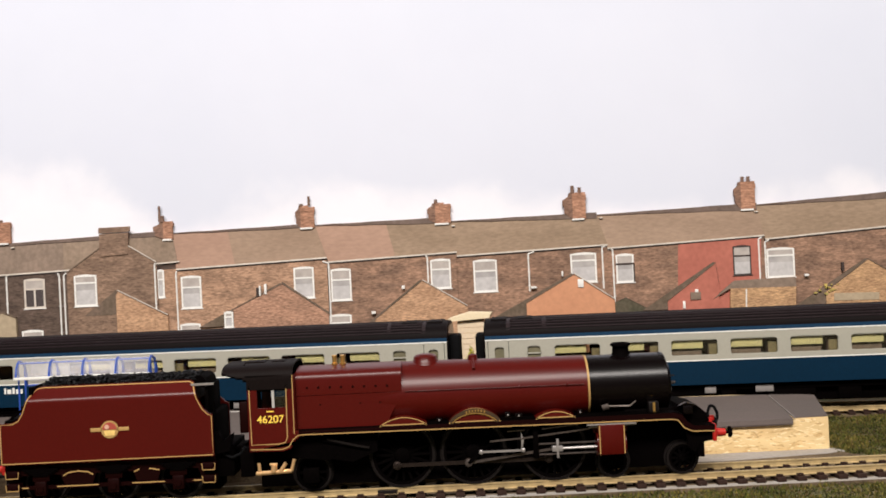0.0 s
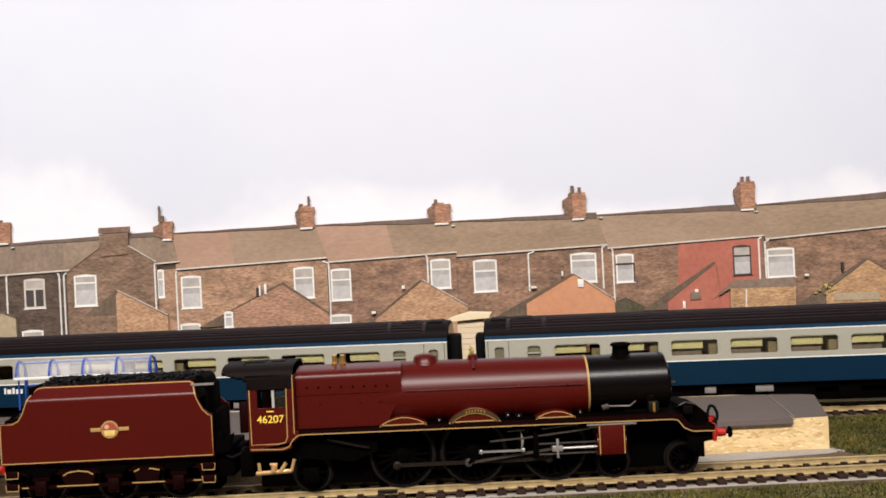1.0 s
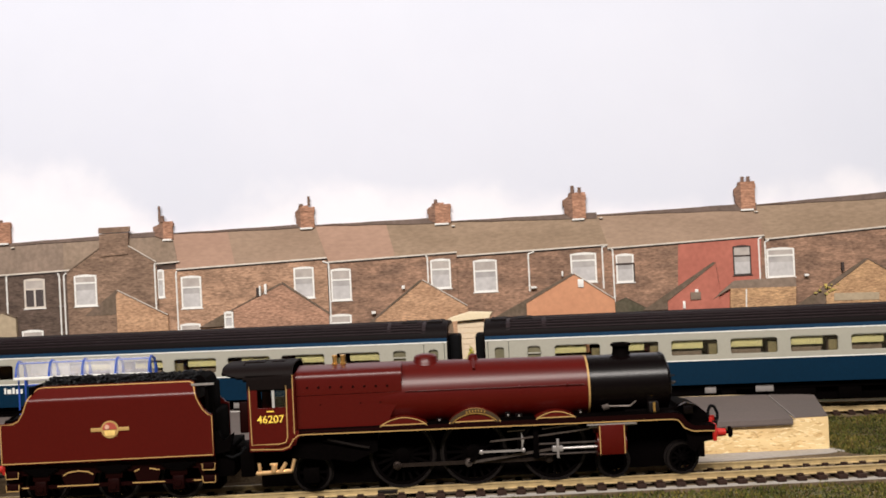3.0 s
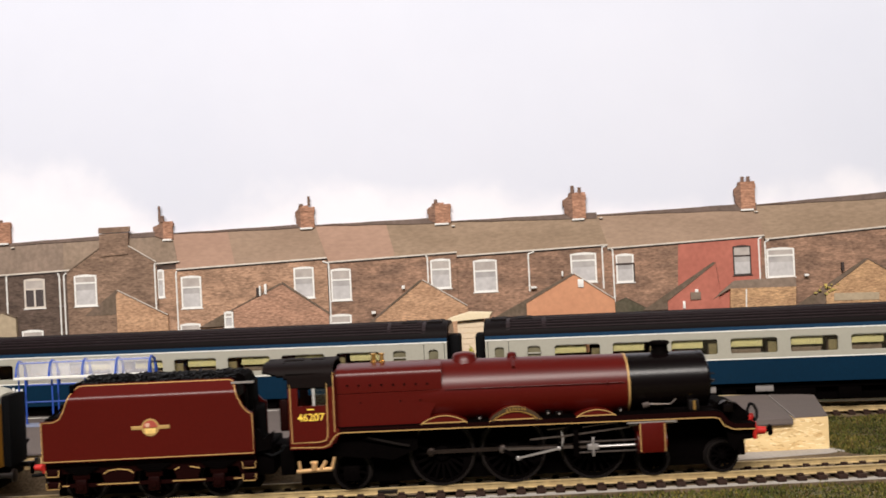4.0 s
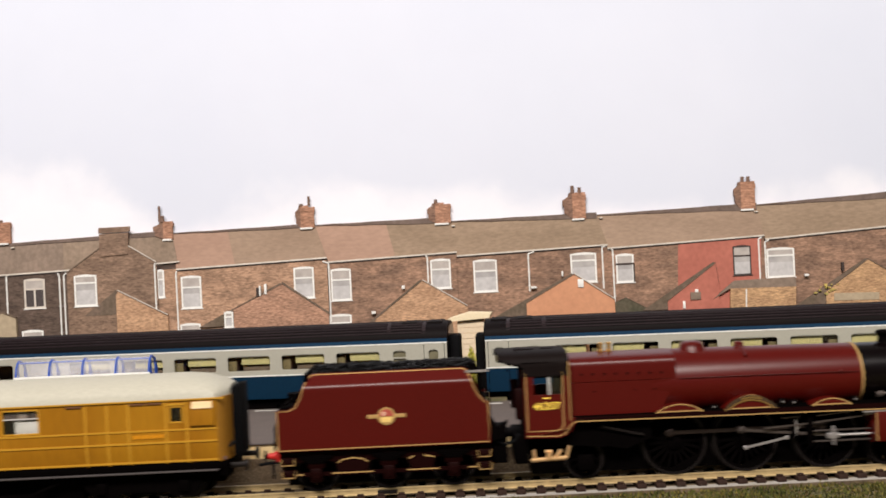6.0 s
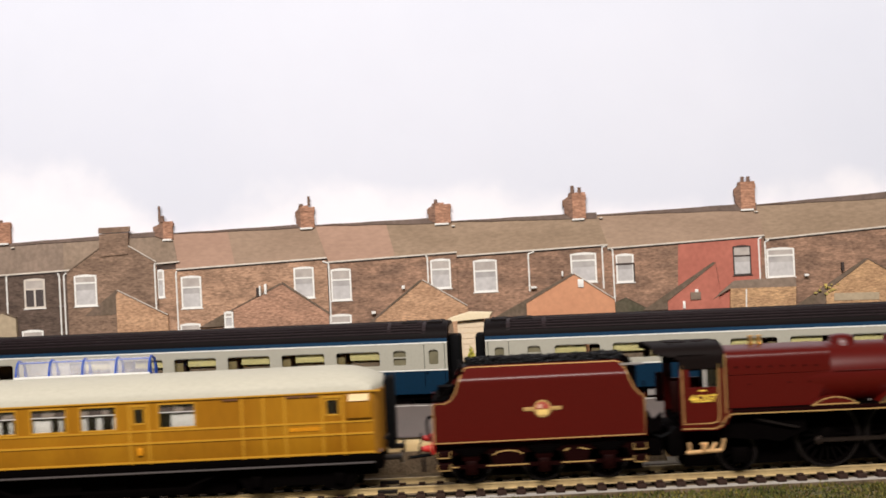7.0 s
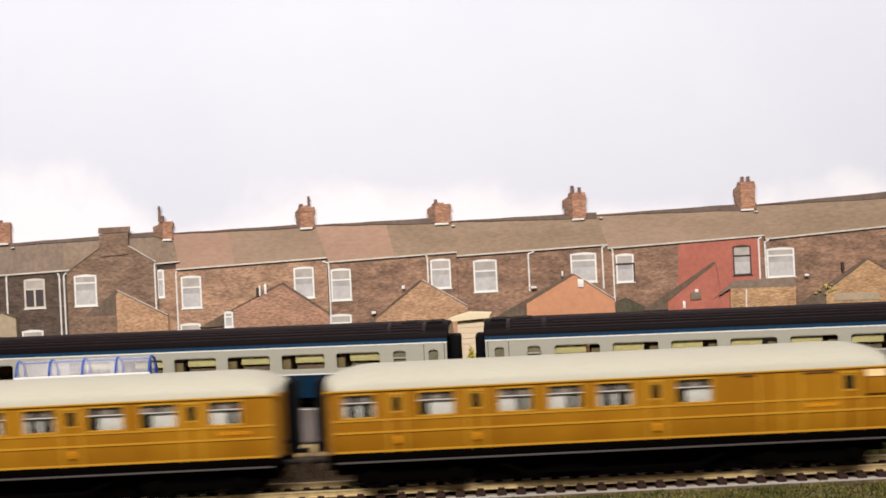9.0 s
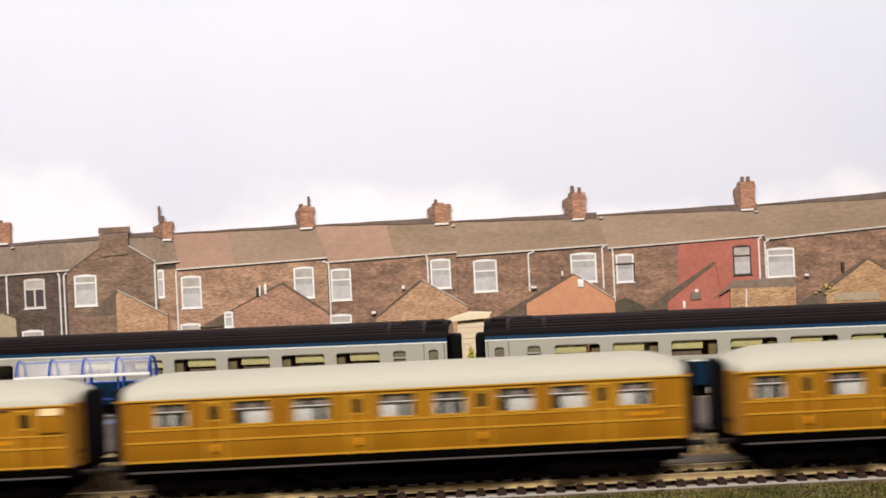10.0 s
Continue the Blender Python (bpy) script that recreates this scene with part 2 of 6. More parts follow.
OUTHOUSE = mat("printed_render", (0.40, 0.32, 0.225), 0.9, vary=0.12, fine=300, coarse=50, spec=0.1)
POT = mat("printed_chimney_pot", (0.200, 0.128, 0.100), 0.85, vary=0.15, spec=0.1)
PLASTER = mat("room_plaster", (0.13, 0.125, 0.12), 0.9, vary=0.04, fine=40, coarse=2)


# ---- shape helpers, in millimetres ----
def box(bm, x0, x1, y0, y1, z0, z1, bev=0.0):
    g = bmesh.ops.create_cube(bm, size=1.0)
    vs = g["verts"]
    for v in vs:
        v.co = Vector((x0 + (v.co.x + 0.5) * (x1 - x0), y0 + (v.co.y + 0.5) * (y1 - y0), z0 + (v.co.z + 0.5) * (z1 - z0)))
    if bev:
        es = list({e for v in vs for e in v.link_edges})
        bmesh.ops.bevel(bm, geom=es, offset=bev, segments=2, profile=0.5, affect="EDGES")


def ring(bm, centre, axis, r, seg):
    a = Vector(axis).normalized()
    p = a.orthogonal().normalized()
    q = a.cross(p)
    return [bm.verts.new(Vector(centre) + p * (r * math.cos(2 * math.pi * i / seg)) + q * (r * math.sin(2 * math.pi * i / seg)))
            for i in range(seg)]


def lathe(bm, start, axis, profile, seg=24, caps=True):
    """profile: (distance along axis, radius) pairs."""
    a = Vector(axis).normalized()
    rings = [ring(bm, Vector(start) + a * d, a, max(r, 0.01), seg) for d, r in profile]
    for k in range(len(rings) - 1):
        for i in range(seg):
            j = (i + 1) % seg
            bm.faces.new((rings[k][i], rings[k][j], rings[k + 1][j], rings[k + 1][i]))
    if caps:
        bm.faces.new(rings[0][::-1])
        bm.faces.new(rings[-1])


def cyl(bm, p0, p1, r, seg=12):
    a = Vector(p1) - Vector(p0)
    lathe(bm, p0, a, [(0, r), (a.length, r)], seg)


def prism(bm, outline, axis, lo, hi):
    """outline: points in the plane across the axis ('x': y,z  'y': x,z  'z': x,y), drawn out from lo to hi."""
    def at(p, d):
        return {"x": (d, p[0], p[1]), "y": (p[0], d, p[1]), "z": (p[0], p[1], d)}[axis]
    a = [bm.verts.new(at(p, lo)) for p in outline]
    b = [bm.verts.new(at(p, hi)) for p in outline]
    n = len(outline)
    for i in range(n):
        j = (i + 1) % n
        bm.faces.new((a[i], a[j], b[j], b[i]))
    bm.faces.new(a[::-1])
    bm.faces.new(b)


def strip(bm, path, y, width, thick=0.25):
    """A raised line along a path in the x,z plane, on the face that looks to -y at depth y."""
    pts = [Vector((p[0], p[1])) for p in path]
    left, right = [], []
    for i, p in enumerate(pts):
        d = (pts[min(i + 1, len(pts) - 1)] - pts[max(i - 1, 0)]).normalized()
        n = Vector((-d.y, d.x)) * width / 2
        left.append(p + n)
        right.append(p - n)
    for i in range(len(pts) - 1):
        quad = [left[i], left[i + 1], right[i + 1], right[i]]
        f = [bm.verts.new((q.x, y - thick, q.y)) for q in quad]
        b = [bm.verts.new((q.x, y + 0.1, q.y)) for q in quad]
        bm.faces.new(f)
        for k in range(4):
            bm.faces.new((f[k], f[(k + 1) % 4], b[(k + 1) % 4], b[k]))


def arc(cx, cz, r, a0, a1, n=8, rz=None):
    rz = r if rz is None else rz
    return [(cx + r * math.cos(radians(a0 + (a1 - a0) * i / n)), cz + rz * math.sin(radians(a0 + (a1 - a0) * i / n))) for i in range(n + 1)]


def finish(bm, material, smooth=True):
    bmesh.ops.recalc_face_normals(bm, faces=bm.faces)
    bmesh.ops.scale(bm, vec=(MM, MM, MM), verts=bm.verts)
    me = bpy.data.meshes.new("mesh")
    bm.to_mesh(me)
    bm.free()
    me.materials.append(material)
    if smooth:
        me.polygons.foreach_set("use_smooth", [True] * len(me.polygons))
        me.set_sharp_from_angle(angle=radians(32))
    return me


def part(name, bm, material, parent, label=""):
    ob = new(name, finish(bm, material))
    ob.parent = parent
    if label:
        ob["label"] = label
    return ob


def place(x, y, z, rz=0.0):
    return pose(x * MM, y * MM, z * MM, 0, 0, rz)


def thing(name, label, category, m=None, group="", kind=""):
    ob = tagged(new(name), label, category, group, kind)
    ob.empty_display_size = 0.01
    if m is not None:
        ob.matrix_world = m
    return ob


def setting(name, bm, material, label):
    return tagged(new(name, finish(bm, material)), label, name.split("_")[0], kind="structure")


def simple(name, material, build, parent, label=""):
    bm = bmesh.new()
    build(bm)
    return part(name, bm, material, parent, label)


# ---- the room round the layout ----
def room():
    walls = {"wall_south": (-1400, 1400, -1900, -1800, -22, 2000), "wall_north": (-1400, 1400, 372, 472, -22, 2000),
             "wall_west": (-1400, -1300, -1800, 372, -22, 2000), "wall_east": (1300, 1400, -1800, 372, -22, 2000)}
    for name, dims in walls.items():
        bm = bmesh.new()
        box(bm, *dims)
        setting(name, bm, PLASTER, "plain dull plaster wall of the room")
    bm = bmesh.new()
    box(bm, -1400, 1400, -1900, 472, -122, -22)
    setting("floor", bm, mat("room_floor", (0.10, 0.085, 0.07), 0.8), "plain dull brown floor under the layout")
    bm = bmesh.new()
    box(bm, -1400, 1400, -1900, 472, 2000, 2100)
    setting("ceiling", bm, PLASTER, "plain dull ceiling of the room")


room()
# ---- baseboard, tracks, platform ----
def baseboard():
    bm = bmesh.new()
    box(bm, -1080, 1080, -480, 371, -22, -5.2)
    setting("ground", bm, GROUND, "layout baseboard covered with brown and green scatter")
    bm = bmesh.new()
    prism(bm, [(-1060, -15.2), (1060, -15.2), (1060, 15.2), (192, 16.0), (178, 34), (172, 46), (-1060, 46)], "z", -5.1, -3.5)
    tagged(new("track_bed", finish(bm, BED)), "brown dirty bed under the front track", "track bed", kind="structure")
    for outline in ([(-1060, -15.0), (1060, -15.0), (1060, -10.6), (-1060, -10.6)], [(70, 33), (120, 31), (168, 37.0), (177, 41), (174, 47.5), (70, 46)]):
        bm = bmesh.new()
        prism(bm, outline, "z", -4.5, -3.3)
        tagged(new("track_edge", finish(bm, BOARD)), "pale grey painted strip beside the front track", "track edge", kind="structure")
    bm = bmesh.new()
    box(bm, -600, 600, -15.5, 15.5, -5.1, -4.3)
    ob = tagged(new("track_bed", finish(bm, BED)), "brown dirty bed under the back track", "track bed", kind="structure")
    ob.matrix_world = BACK


BACK_TURN = -6.18
BACK = place(0, 170.5, 0, BACK_TURN)      # middle line of the back track
baseboard()


LIFT = 1.1        # height of the front rails


def rail_outline(y):
    return [(y - 1.1, -2.6), (y + 1.1, -2.6), (y + 1.1, -2.3), (y + 0.3, -2.1), (y + 0.3, -0.8), (y + 0.55, -0.6), (y + 0.55, -0.05),
            (y + 0.45, 0), (y - 0.45, 0), (y - 0.55, -0.05), (y - 0.55, -0.6), (y - 0.3, -0.8), (y - 0.3, -2.1), (y - 1.1, -2.3)]


def track(m, x0, x1, label):
    t = thing("railway_track", label, "railway track", m, kind="structure")
    for y in (-8.25, 8.25):
        bm = bmesh.new()
        prism(bm, rail_outline(y), "x", x0, x1)
        part("rail", bm, RAIL, t, "nickel silver rail")
    # fishplates at the rail joint
    bm = bmesh.new()
    for y in (-8.25, 8.25):
        box(bm, -31, -23, y - 1.2, y + 1.2, -2.4, -0.9, 0.15)
    part("fishplate", bm, DULL_STEEL, t)
    sl = bmesh.new()
    box(sl, -1.85, 1.85, -12.8, 12.8, -4.8, -2.75, 0.3)
    for y in (-8.25, 8.25):
        box(sl, -1.3, 1.3, y - 2.2, y - 0.7, -2.75, -1.9, 0.15)
        box(sl, -1.3, 1.3, y + 0.7, y + 2.2, -2.75, -1.9, 0.15)
    me = finish(sl, SLEEPER)
    k = 0
    x = x0 + 4
    while x < x1:
        ob = new("sleeper", me)
        ob.parent = t
        ob.matrix_basis = place(x + 0.25 * math.sin(k * 5.1), 0, 0, 0.7 * math.sin(k * 3.7))
        x += 8.05
        k += 1
    return t


track(place(0, 0, LIFT), -1040, 760, "front railway track with nickel rails and dark sleepers")
track(BACK, -420, 420, "back railway track with nickel rails and dark sleepers")


def platform():
    p = thing("platform", "station platform of chipboard topped with grey card", "platform")
    # the chipboard block: near face straight, far face along the back track, end cut back
    bm = bmesh.new()
    foot = [(-560, 46.9), (172.4, 46.9), (188.6, 111.7), (150, 124.7), (-560, 190)]
    prism(bm, foot, "z", -4.4, 11.2)
    bmesh.ops.bevel(bm, geom=list(bm.edges), offset=0.35, segments=2, affect="EDGES")
    part("block", bm, PLY, p, "pale chipboard block")
    bm = bmesh.new()
    prism(bm, [(46.95, -4.2), (46.95, 4.5), (45.2, 3.6), (42.0, 0.2), (37.0, -3.0), (33.0, -4.2)], "x", -555, 96)
    bmesh.ops.subdivide_edges(bm, edges=[e for e in bm.edges if abs(e.verts[0].co.x - e.verts[1].co.x) > 5], cuts=60)
    rng = random.Random(9)
    for v in bm.verts:
        if -4 < v.co.z and v.co.y < 46.9:
            v.co.z += rng.uniform(-0.7, 0.7)
            v.co.y += rng.uniform(-0.6, 0.6)
    part("earth_bank", bm, BANK, p, "brown earth heaped at the platform's foot")
    # flakes of the chipboard's face
    rng = random.Random(5)
    for material, count in ((PLY_DARK, 330), (PLY_PALE, 300)):
        bm = bmesh.new()
        for _ in range(count):
            x, z = rng.uniform(40, 170), rng.uniform(-4, 10.5)
            a, b, t = rng.uniform(0.5, 2.6), rng.uniform(0.12, 0.4), rng.uniform(-0.35, 0.35)
            if x + a > 171:
                continue
            d = rng.uniform(0.02, 0.08)
            pts = [(-a, 0), (-a * 0.3, -b), (a, -b * 0.4), (a * 0.5, b)]
            vs = [bm.verts.new((x + u * math.cos(t) - w * math.sin(t), 46.9 - d, z + u * math.sin(t) + w * math.cos(t))) for u, w in pts]
            bs = [bm.verts.new((v.co.x, 47.0, v.co.z)) for v in vs]
            bm.faces.new(vs)
            for i in range(4):
                bm.faces.new((vs[i], vs[(i + 1) % 4], bs[(i + 1) % 4], bs[i]))
        ob = part("flake_surface", bm, material, p)
        ob["kind"] = "stuff"
    # sheets of grey card: the last one is short of the edge, the others hang over it
    def sheet(outline, droop, name="card_sheet"):
        bm = bmesh.new()
        prism(bm, outline, "z", 11.25, 11.75)
        bmesh.ops.subdivide_edges(bm, edges=[e for e in bm.edges if abs(e.verts[0].co.y - e.verts[1].co.y) > 5], cuts=10)
        for v in bm.verts:
            if v.co.y < 58:
                v.co.z -= droop * (58 - v.co.y) / 12
            v.co.z += 0.12 * math.sin(v.co.x * 0.13 + v.co.y * 0.21)
        part(name, bm, CARD, p, "grey card paving sheet")
    sheet([(157.0, 47.2), (172.2, 47.2), (188.2, 109.0), (184.0, 112.6), (166.4, 116.0)], 0.0)
    sheet([(30, 46.0), (156.0, 45.6), (166.0, 116.2), (30, 139.0)], 0.5)
    sheet([(-110, 46.0), (29.96, 46.0), (29.96, 138), (-110, 152)], 0.4)
    sheet([(-250, 46.0), (-110.04, 46.0), (-110.04, 152), (-250, 168)], 0.4)
    sheet([(-560, 46.0), (-250.04, 46.0), (-250.04, 168), (-560, 188)], 0.4)
    bm = bmesh.new()
    prism(bm, [(156.5, 46.0), (157.0, 46.0), (166.4, 114.0), (166.0, 114.0)], "z", 11.3, 11.95)
    part("card_seam", bm, mat("torn_card", (0.19, 0.17, 0.16), 0.9), p, "pale torn seam between sheets")
    bm = bmesh.new()
    prism(bm, [(46.2, 11.2), (45.7, 11.3), (45.3, 9.2), (45.6, 8.5), (46.0, 8.6)], "x", 30, 155.8)
    part("card_lip", bm, CARD, p, "folded lip of grey card")
    # white edge line along the back of the platform
    bm = bmesh.new()
    for x0, x1 in ((-240, -112), (-108, 28), (32, 120)):
        y0, y1 = 154 - (x0 + 110) * 0.104, 154 - (x1 + 110) * 0.104
        prism(bm, [(x0, y0 - 9), (x1, y1 - 9), (x1, y1 - 8.2), (x0, y0 - 8.2)], "z", 11.6, 11.95)
    part("edge_line", bm, WHITE, p, "thin white painted line")


platform()


def shelter():
    """A cycle-shed kind of shelter: blue hoops, a clear barrel roof, a white front gutter."""
    s = thing("platform_shelter", "blue-framed platform shelter with a clear curved roof", "shelter", place(-195.0, 131, 11.7, -2.1))
    w, deep = 36.0, 13.5
    # the hoop's line: steep at the front, round over the crest, down to the back rail
    hoop = [(-deep / 2, 26.3), (-deep / 2 + 0.5, 29.0), (-deep / 2 + 1.5, 31.8), (-deep / 2 + 3.2, 34.0), (-deep / 2 + 5.2, 34.9)]
    hoop += [(-1.5 + 8.2 * math.sin(radians(a)), 24.6 + 10.3 * math.cos(radians(a))) for a in range(12, 91, 13)] + [(deep / 2, 21.0)]
    for i in range(5):
        x = -w + 2 * w * i / 4
        bm = bmesh.new()
        for a, b in zip(hoop, hoop[1:]):
            cyl(bm, (x, a[0], a[1]), (x, b[0], b[1]), 0.6, 8)
        part("hoop", bm, SHELTER_BLUE, s, "blue tubular hoop")
        for y in (-3.2, 4.6):
            bm = bmesh.new()
            cyl(bm, (x, y, 0), (x, y, 33.6), 0.5, 8)
            box(bm, x - 1.1, x + 1.1, y - 1.1, y + 1.1, 0, 0.5, 0.1)
            part("leg", bm, SHELTER_BLUE, s, "blue tubular leg")
        bm = bmesh.new()
        cyl(bm, (x, -deep / 2, 26.3), (x, -3.2, 31.0), 0.4, 8)
        part("bracket", bm, SHELTER_BLUE, s)
    bm = bmesh.new()
    for a, b in zip(hoop, hoop[1:]):
        bm.faces.new([bm.verts.new(v) for v in ((-w, a[0], a[1] + 0.35), (w, a[0], a[1] + 0.35), (w, b[0], b[1] + 0.35), (-w, b[0], b[1] + 0.35))])
    bmesh.ops.remove_doubles(bm, verts=bm.verts, dist=0.01)
    ob = part("roof_sheet", bm, CLEAR, s, "clear plastic barrel roof")
    ob.visible_shadow = False
    so = ob.modifiers.new("thick", "SOLIDIFY")
    so.thickness = 0.4 * MM
    bm = bmesh.new()
    box(bm, -w - 0.8, w + 0.6, -deep / 2 - 1.1, -deep / 2 + 0.5, 25.5, 26.9, 0.2)
    part("gutter", bm, WHITE, s, "bright white front gutter")
    for y, z in ((-3.2, 33.9), (deep / 2, 21.0), (4.6, 12.0), (4.6, 24.5)):
        bm = bmesh.new()
        cyl(bm, (-w, y, z), (w, y, z), 0.45, 8)
        part("purlin", bm, SHELTER_BLUE, s)
    bm = bmesh.new()
    box(bm, -w - 1, w + 1, -5.5, 7.5, 0, 0.35, 0.1)
    part("base_plate", bm, mat("shelter_base", (0.17, 0.19, 0.27), 0.6, vary=0.1), s, "pale blue-grey base plate")


shelter()


def hut():
    h = thing("lineside_hut", "small cream hut with a flat overhanging roof", "hut", place(16.5, 257, -4.4, -6))
    bm = bmesh.new()
    box(bm, -8.5, 8.5, -8, 8, 0, 53, 0.3)
    part("wall", bm, CREAM, h)
    for k in range(14):
        bm = bmesh.new()
        box(bm, -8.7, 8.7, -8.35, -8.0, 2 + 3.6 * k, 5.2 + 3.6 * k)
        part("board", bm, CREAM, h)
    bm = bmesh.new()
    prism(bm, [(-14.5, 53), (12.5, 54.6), (13.5, 57.2), (-2, 58.0), (-14.5, 54.6)], "y", -11, 11)
    part("roof", bm, mat("hut_roof", (0.74, 0.62, 0.42), 0.8, vary=0.06), h, "pale cream roof")


hut()


def bush():
    rng = random.Random(8)
    bm = bmesh.new()
    for _ in range(3200):
        a, r = rng.uniform(0, 6.28), rng.uniform(0, 9)
        p = Vector((r * math.cos(a), r * math.sin(a) * 0.6, rng.uniform(0, 39) * (1 - r / 18)))
        n = Vector((rng.uniform(-1, 1), rng.uniform(-1, 1), rng.uniform(-1, 1))) * 1.2
        m = Vector((rng.uniform(-1, 1), rng.uniform(-1, 1), rng.uniform(-1, 1))) * 1.5
        bm.faces.new([bm.verts.new(p), bm.verts.new(p + n), bm.verts.new(p + m)])
    b = thing("bush", "yellow-green flock bush behind the back track", "bush", place(15, 232, -4.8))
    part("leaves", bm, FOLIAGE, b)
    bm = bmesh.new()
    lathe(bm, (0, 0, -0.3), (0, 0, 1), [(0, 1.2), (14, 0.6), (28, 0.2)], 8)
    part("stem", bm, SLEEPER, b)


bush()


# ---- the standing express coaches on the back track ----
GREY_PLATE = mat("grey_plate", (0.22, 0.20, 0.19), 0.6)


def express_coach(m, label):
    c = thing("passenger_coach", label, "railway coach", m, group="standing express coaches")
    L, half = 304.0, 18.5

    def wallx(z):     # the bowed side
        return half - 0.0013 * (z - 32) ** 2

    for side in (-1, 1):
        # bands of the side: sole to cantrail, cut round the windows
        cells = [(1.5, 13.0, "door"), (23.0, 31.0, "toilet")] + [(38 + 31.7 * i, 38 + 31.7 * i + 25.6, "large") for i in range(6)] + [(256.0, 281.6, "large")] + \
                [(L - 13.0, L - 1.5, "door")]

        def panel(bm, x0, x1, z0, z1, out=0.0):
            zs = [z0 + (z1 - z0) * i / 5 for i in range(6)]
            outer = [(side * (wallx(z) + out), z) for z in zs]
            inner = [(side * (wallx(z) - 0.9), z) for z in zs[::-1]]
            prism(bm, outer + inner, "x", x0, x1)
        bm = bmesh.new()
        panel(bm, 0, L, 15.6, 28.6)
        part("lower_panel", bm, RAIL_BLUE, c, "deep blue lower body side")
        bm = bmesh.new()
        panel(bm, 0, L, 28.6, 29.2, 0.12)
        part("waist_line", bm, WHITE, c, "thin white waist line")
        bm = bmesh.new()
        panel(bm, 0, L, 29.2, 31.5)
        panel(bm, 0, L, 40.4, 44.3)
        edges = [0.0]
        for x0, x1, kind in cells:
            a, b = (x0 + 3.2, x1 - 2.2) if kind == "door" else (x0, x1)
            edges += [a, b]
        edges.append(L)
        for a, b in zip(edges[::2], edges[1::2]):
            panel(bm, a, b, 31.5, 40.4)
        part("window_band", bm, GREY_BAND, c, "pale grey window band")
        bm = bmesh.new()
        panel(bm, 0, L, 44.3, 46.5)
        part("cantrail_stripe", bm, STRIPE_BLUE, c, "blue stripe below the roof")
        bm = bmesh.new()
        panel(bm, 0, L, 43.9, 44.5, 0.15)
        part("rain_strip", bm, WHITE, c)
        for x0, x1, kind in cells:
            a, b = (x0 + 3.2, x1 - 2.2) if kind == "door" else (x0, x1)
            bm = bmesh.new()
            y = side * (wallx(36) - 1.3)
            box(bm, a - 0.5, b + 0.5, y - 0.15, y + 0.15, 31.2, 40.7)
            w = part("window", bm, GLASS if kind == "large" else FROSTED, c)
            w.visible_shadow = kind != "large"
            bm = bmesh.new()
            yy = wallx(36) + 0.02
            # rounded corner fillets and frame
            for (u0, u1, v0, v1) in ((a, b, 31.5, 31.9), (a, b, 40.0, 40.4), (a, a + 0.45, 31.9, 40.0), (b - 0.45, b, 31.9, 40.0)):
                box(bm, u0, u1, min(side * (yy - 0.9), side * (yy - 0.3)), max(side * (yy - 0.9), side * (yy - 0.3)), v0, v1)
            for u, v, su, sv in ((a, 31.5, 1, 1), (b, 31.5, -1, 1), (a, 40.4, 1, -1), (b, 40.4, -1, -1)):
                prism(bm, [(u, v), (u + su * 2.2, v), (u + su * 0.7, v + sv * 0.7), (u, v + sv * 2.2)], "y",
                      min(side * (yy - 0.9), side * (yy - 0.05)), max(side * (yy - 0.9), side * (yy - 0.05)))
            if kind == "toilet":
                box(bm, a, b, min(side * (yy - 1.0), side * (yy - 0.3)), max(side * (yy - 1.0), side * (yy - 0.3)), 35.9, 36.6)
            part("frame", bm, GREY_BAND, w)
            if kind == "door":
                bm = bmesh.new()
                for u in (x0, x1):
                    box(bm, u - 0.14, u + 0.14, min(side * (half - 1), side * (half + 0.06)), max(side * (half - 1), side * (half + 0.06)), 20, 43.5)
                box(bm, x1 - 2.0, x1 - 0.8, min(side * half, side * (half + 0.5)), max(side * half, side * (half + 0.5)), 27, 27.6)
                part("door_gap", bm, SOOT, c)
    # inside: floor, seats in bays, partition
    bm = bmesh.new()
    box(bm, 1, L - 1, -16.2, 16.2, 15.6, 17)
    box(bm, 33, 34.2, -16, 16, 17, 45)
    box(bm, L - 34.2, L - 33, -16, 16, 17, 45)
    part("interior", bm, INSIDE, c)
    for i in range(6):
        x = 38 + 31.7 * i
        for y0, y1 in ((-15.5, -4), (4, 15.5)):
            bm = bmesh.new()
            box(bm, x + 20.5, x + 27.5, y0, y1, 17, 39.0, 0.8)
            part("seat", bm, INSIDE, c, "dark brown high-backed seat")
        for s in (-1, 1):
            bm = bmesh.new()
            box(bm, x - 0.5, x + 17.6, *sorted((s * 15.9, s * 16.7)), 35.3, 43, 0.3)
            part("lit_panel", bm, SEAT, c, "khaki-yellow upper panel")
            bm = bmesh.new()
            box(bm, x + 20.6, x + 26.0, *sorted((s * 15.2, s * 16.0)), 17, 37.6, 0.5)
            part("seat_end", bm, OLIVE, c, "olive seat end")
            bm = bmesh.new()
            box(bm, x - 0.5, x + 17.0, *sorted((s * 14.6, s * 15.2)), 17, 34.2, 0.3)
            part("seat_back", bm, BROWN_SEAT, c, "brown seat back")
    # roof with ribs and vents
    bm = bmesh.new()
    prof = [(-18.1, 46.4), (-17.85, 48.2), (-17.0, 50.3), (-14.5, 52.4), (-10.5, 54.0), (-5.5, 54.9), (0, 55.2), (5.5, 54.9), (10.5, 54.0), (14.5, 52.4), (17.0, 50.3), (17.85, 48.2), (18.1, 46.4)]
    prism(bm, prof, "x", -0.3, L + 0.3)
    part("roof", bm, DARK_ROOF, c, "dark grey ribbed roof")
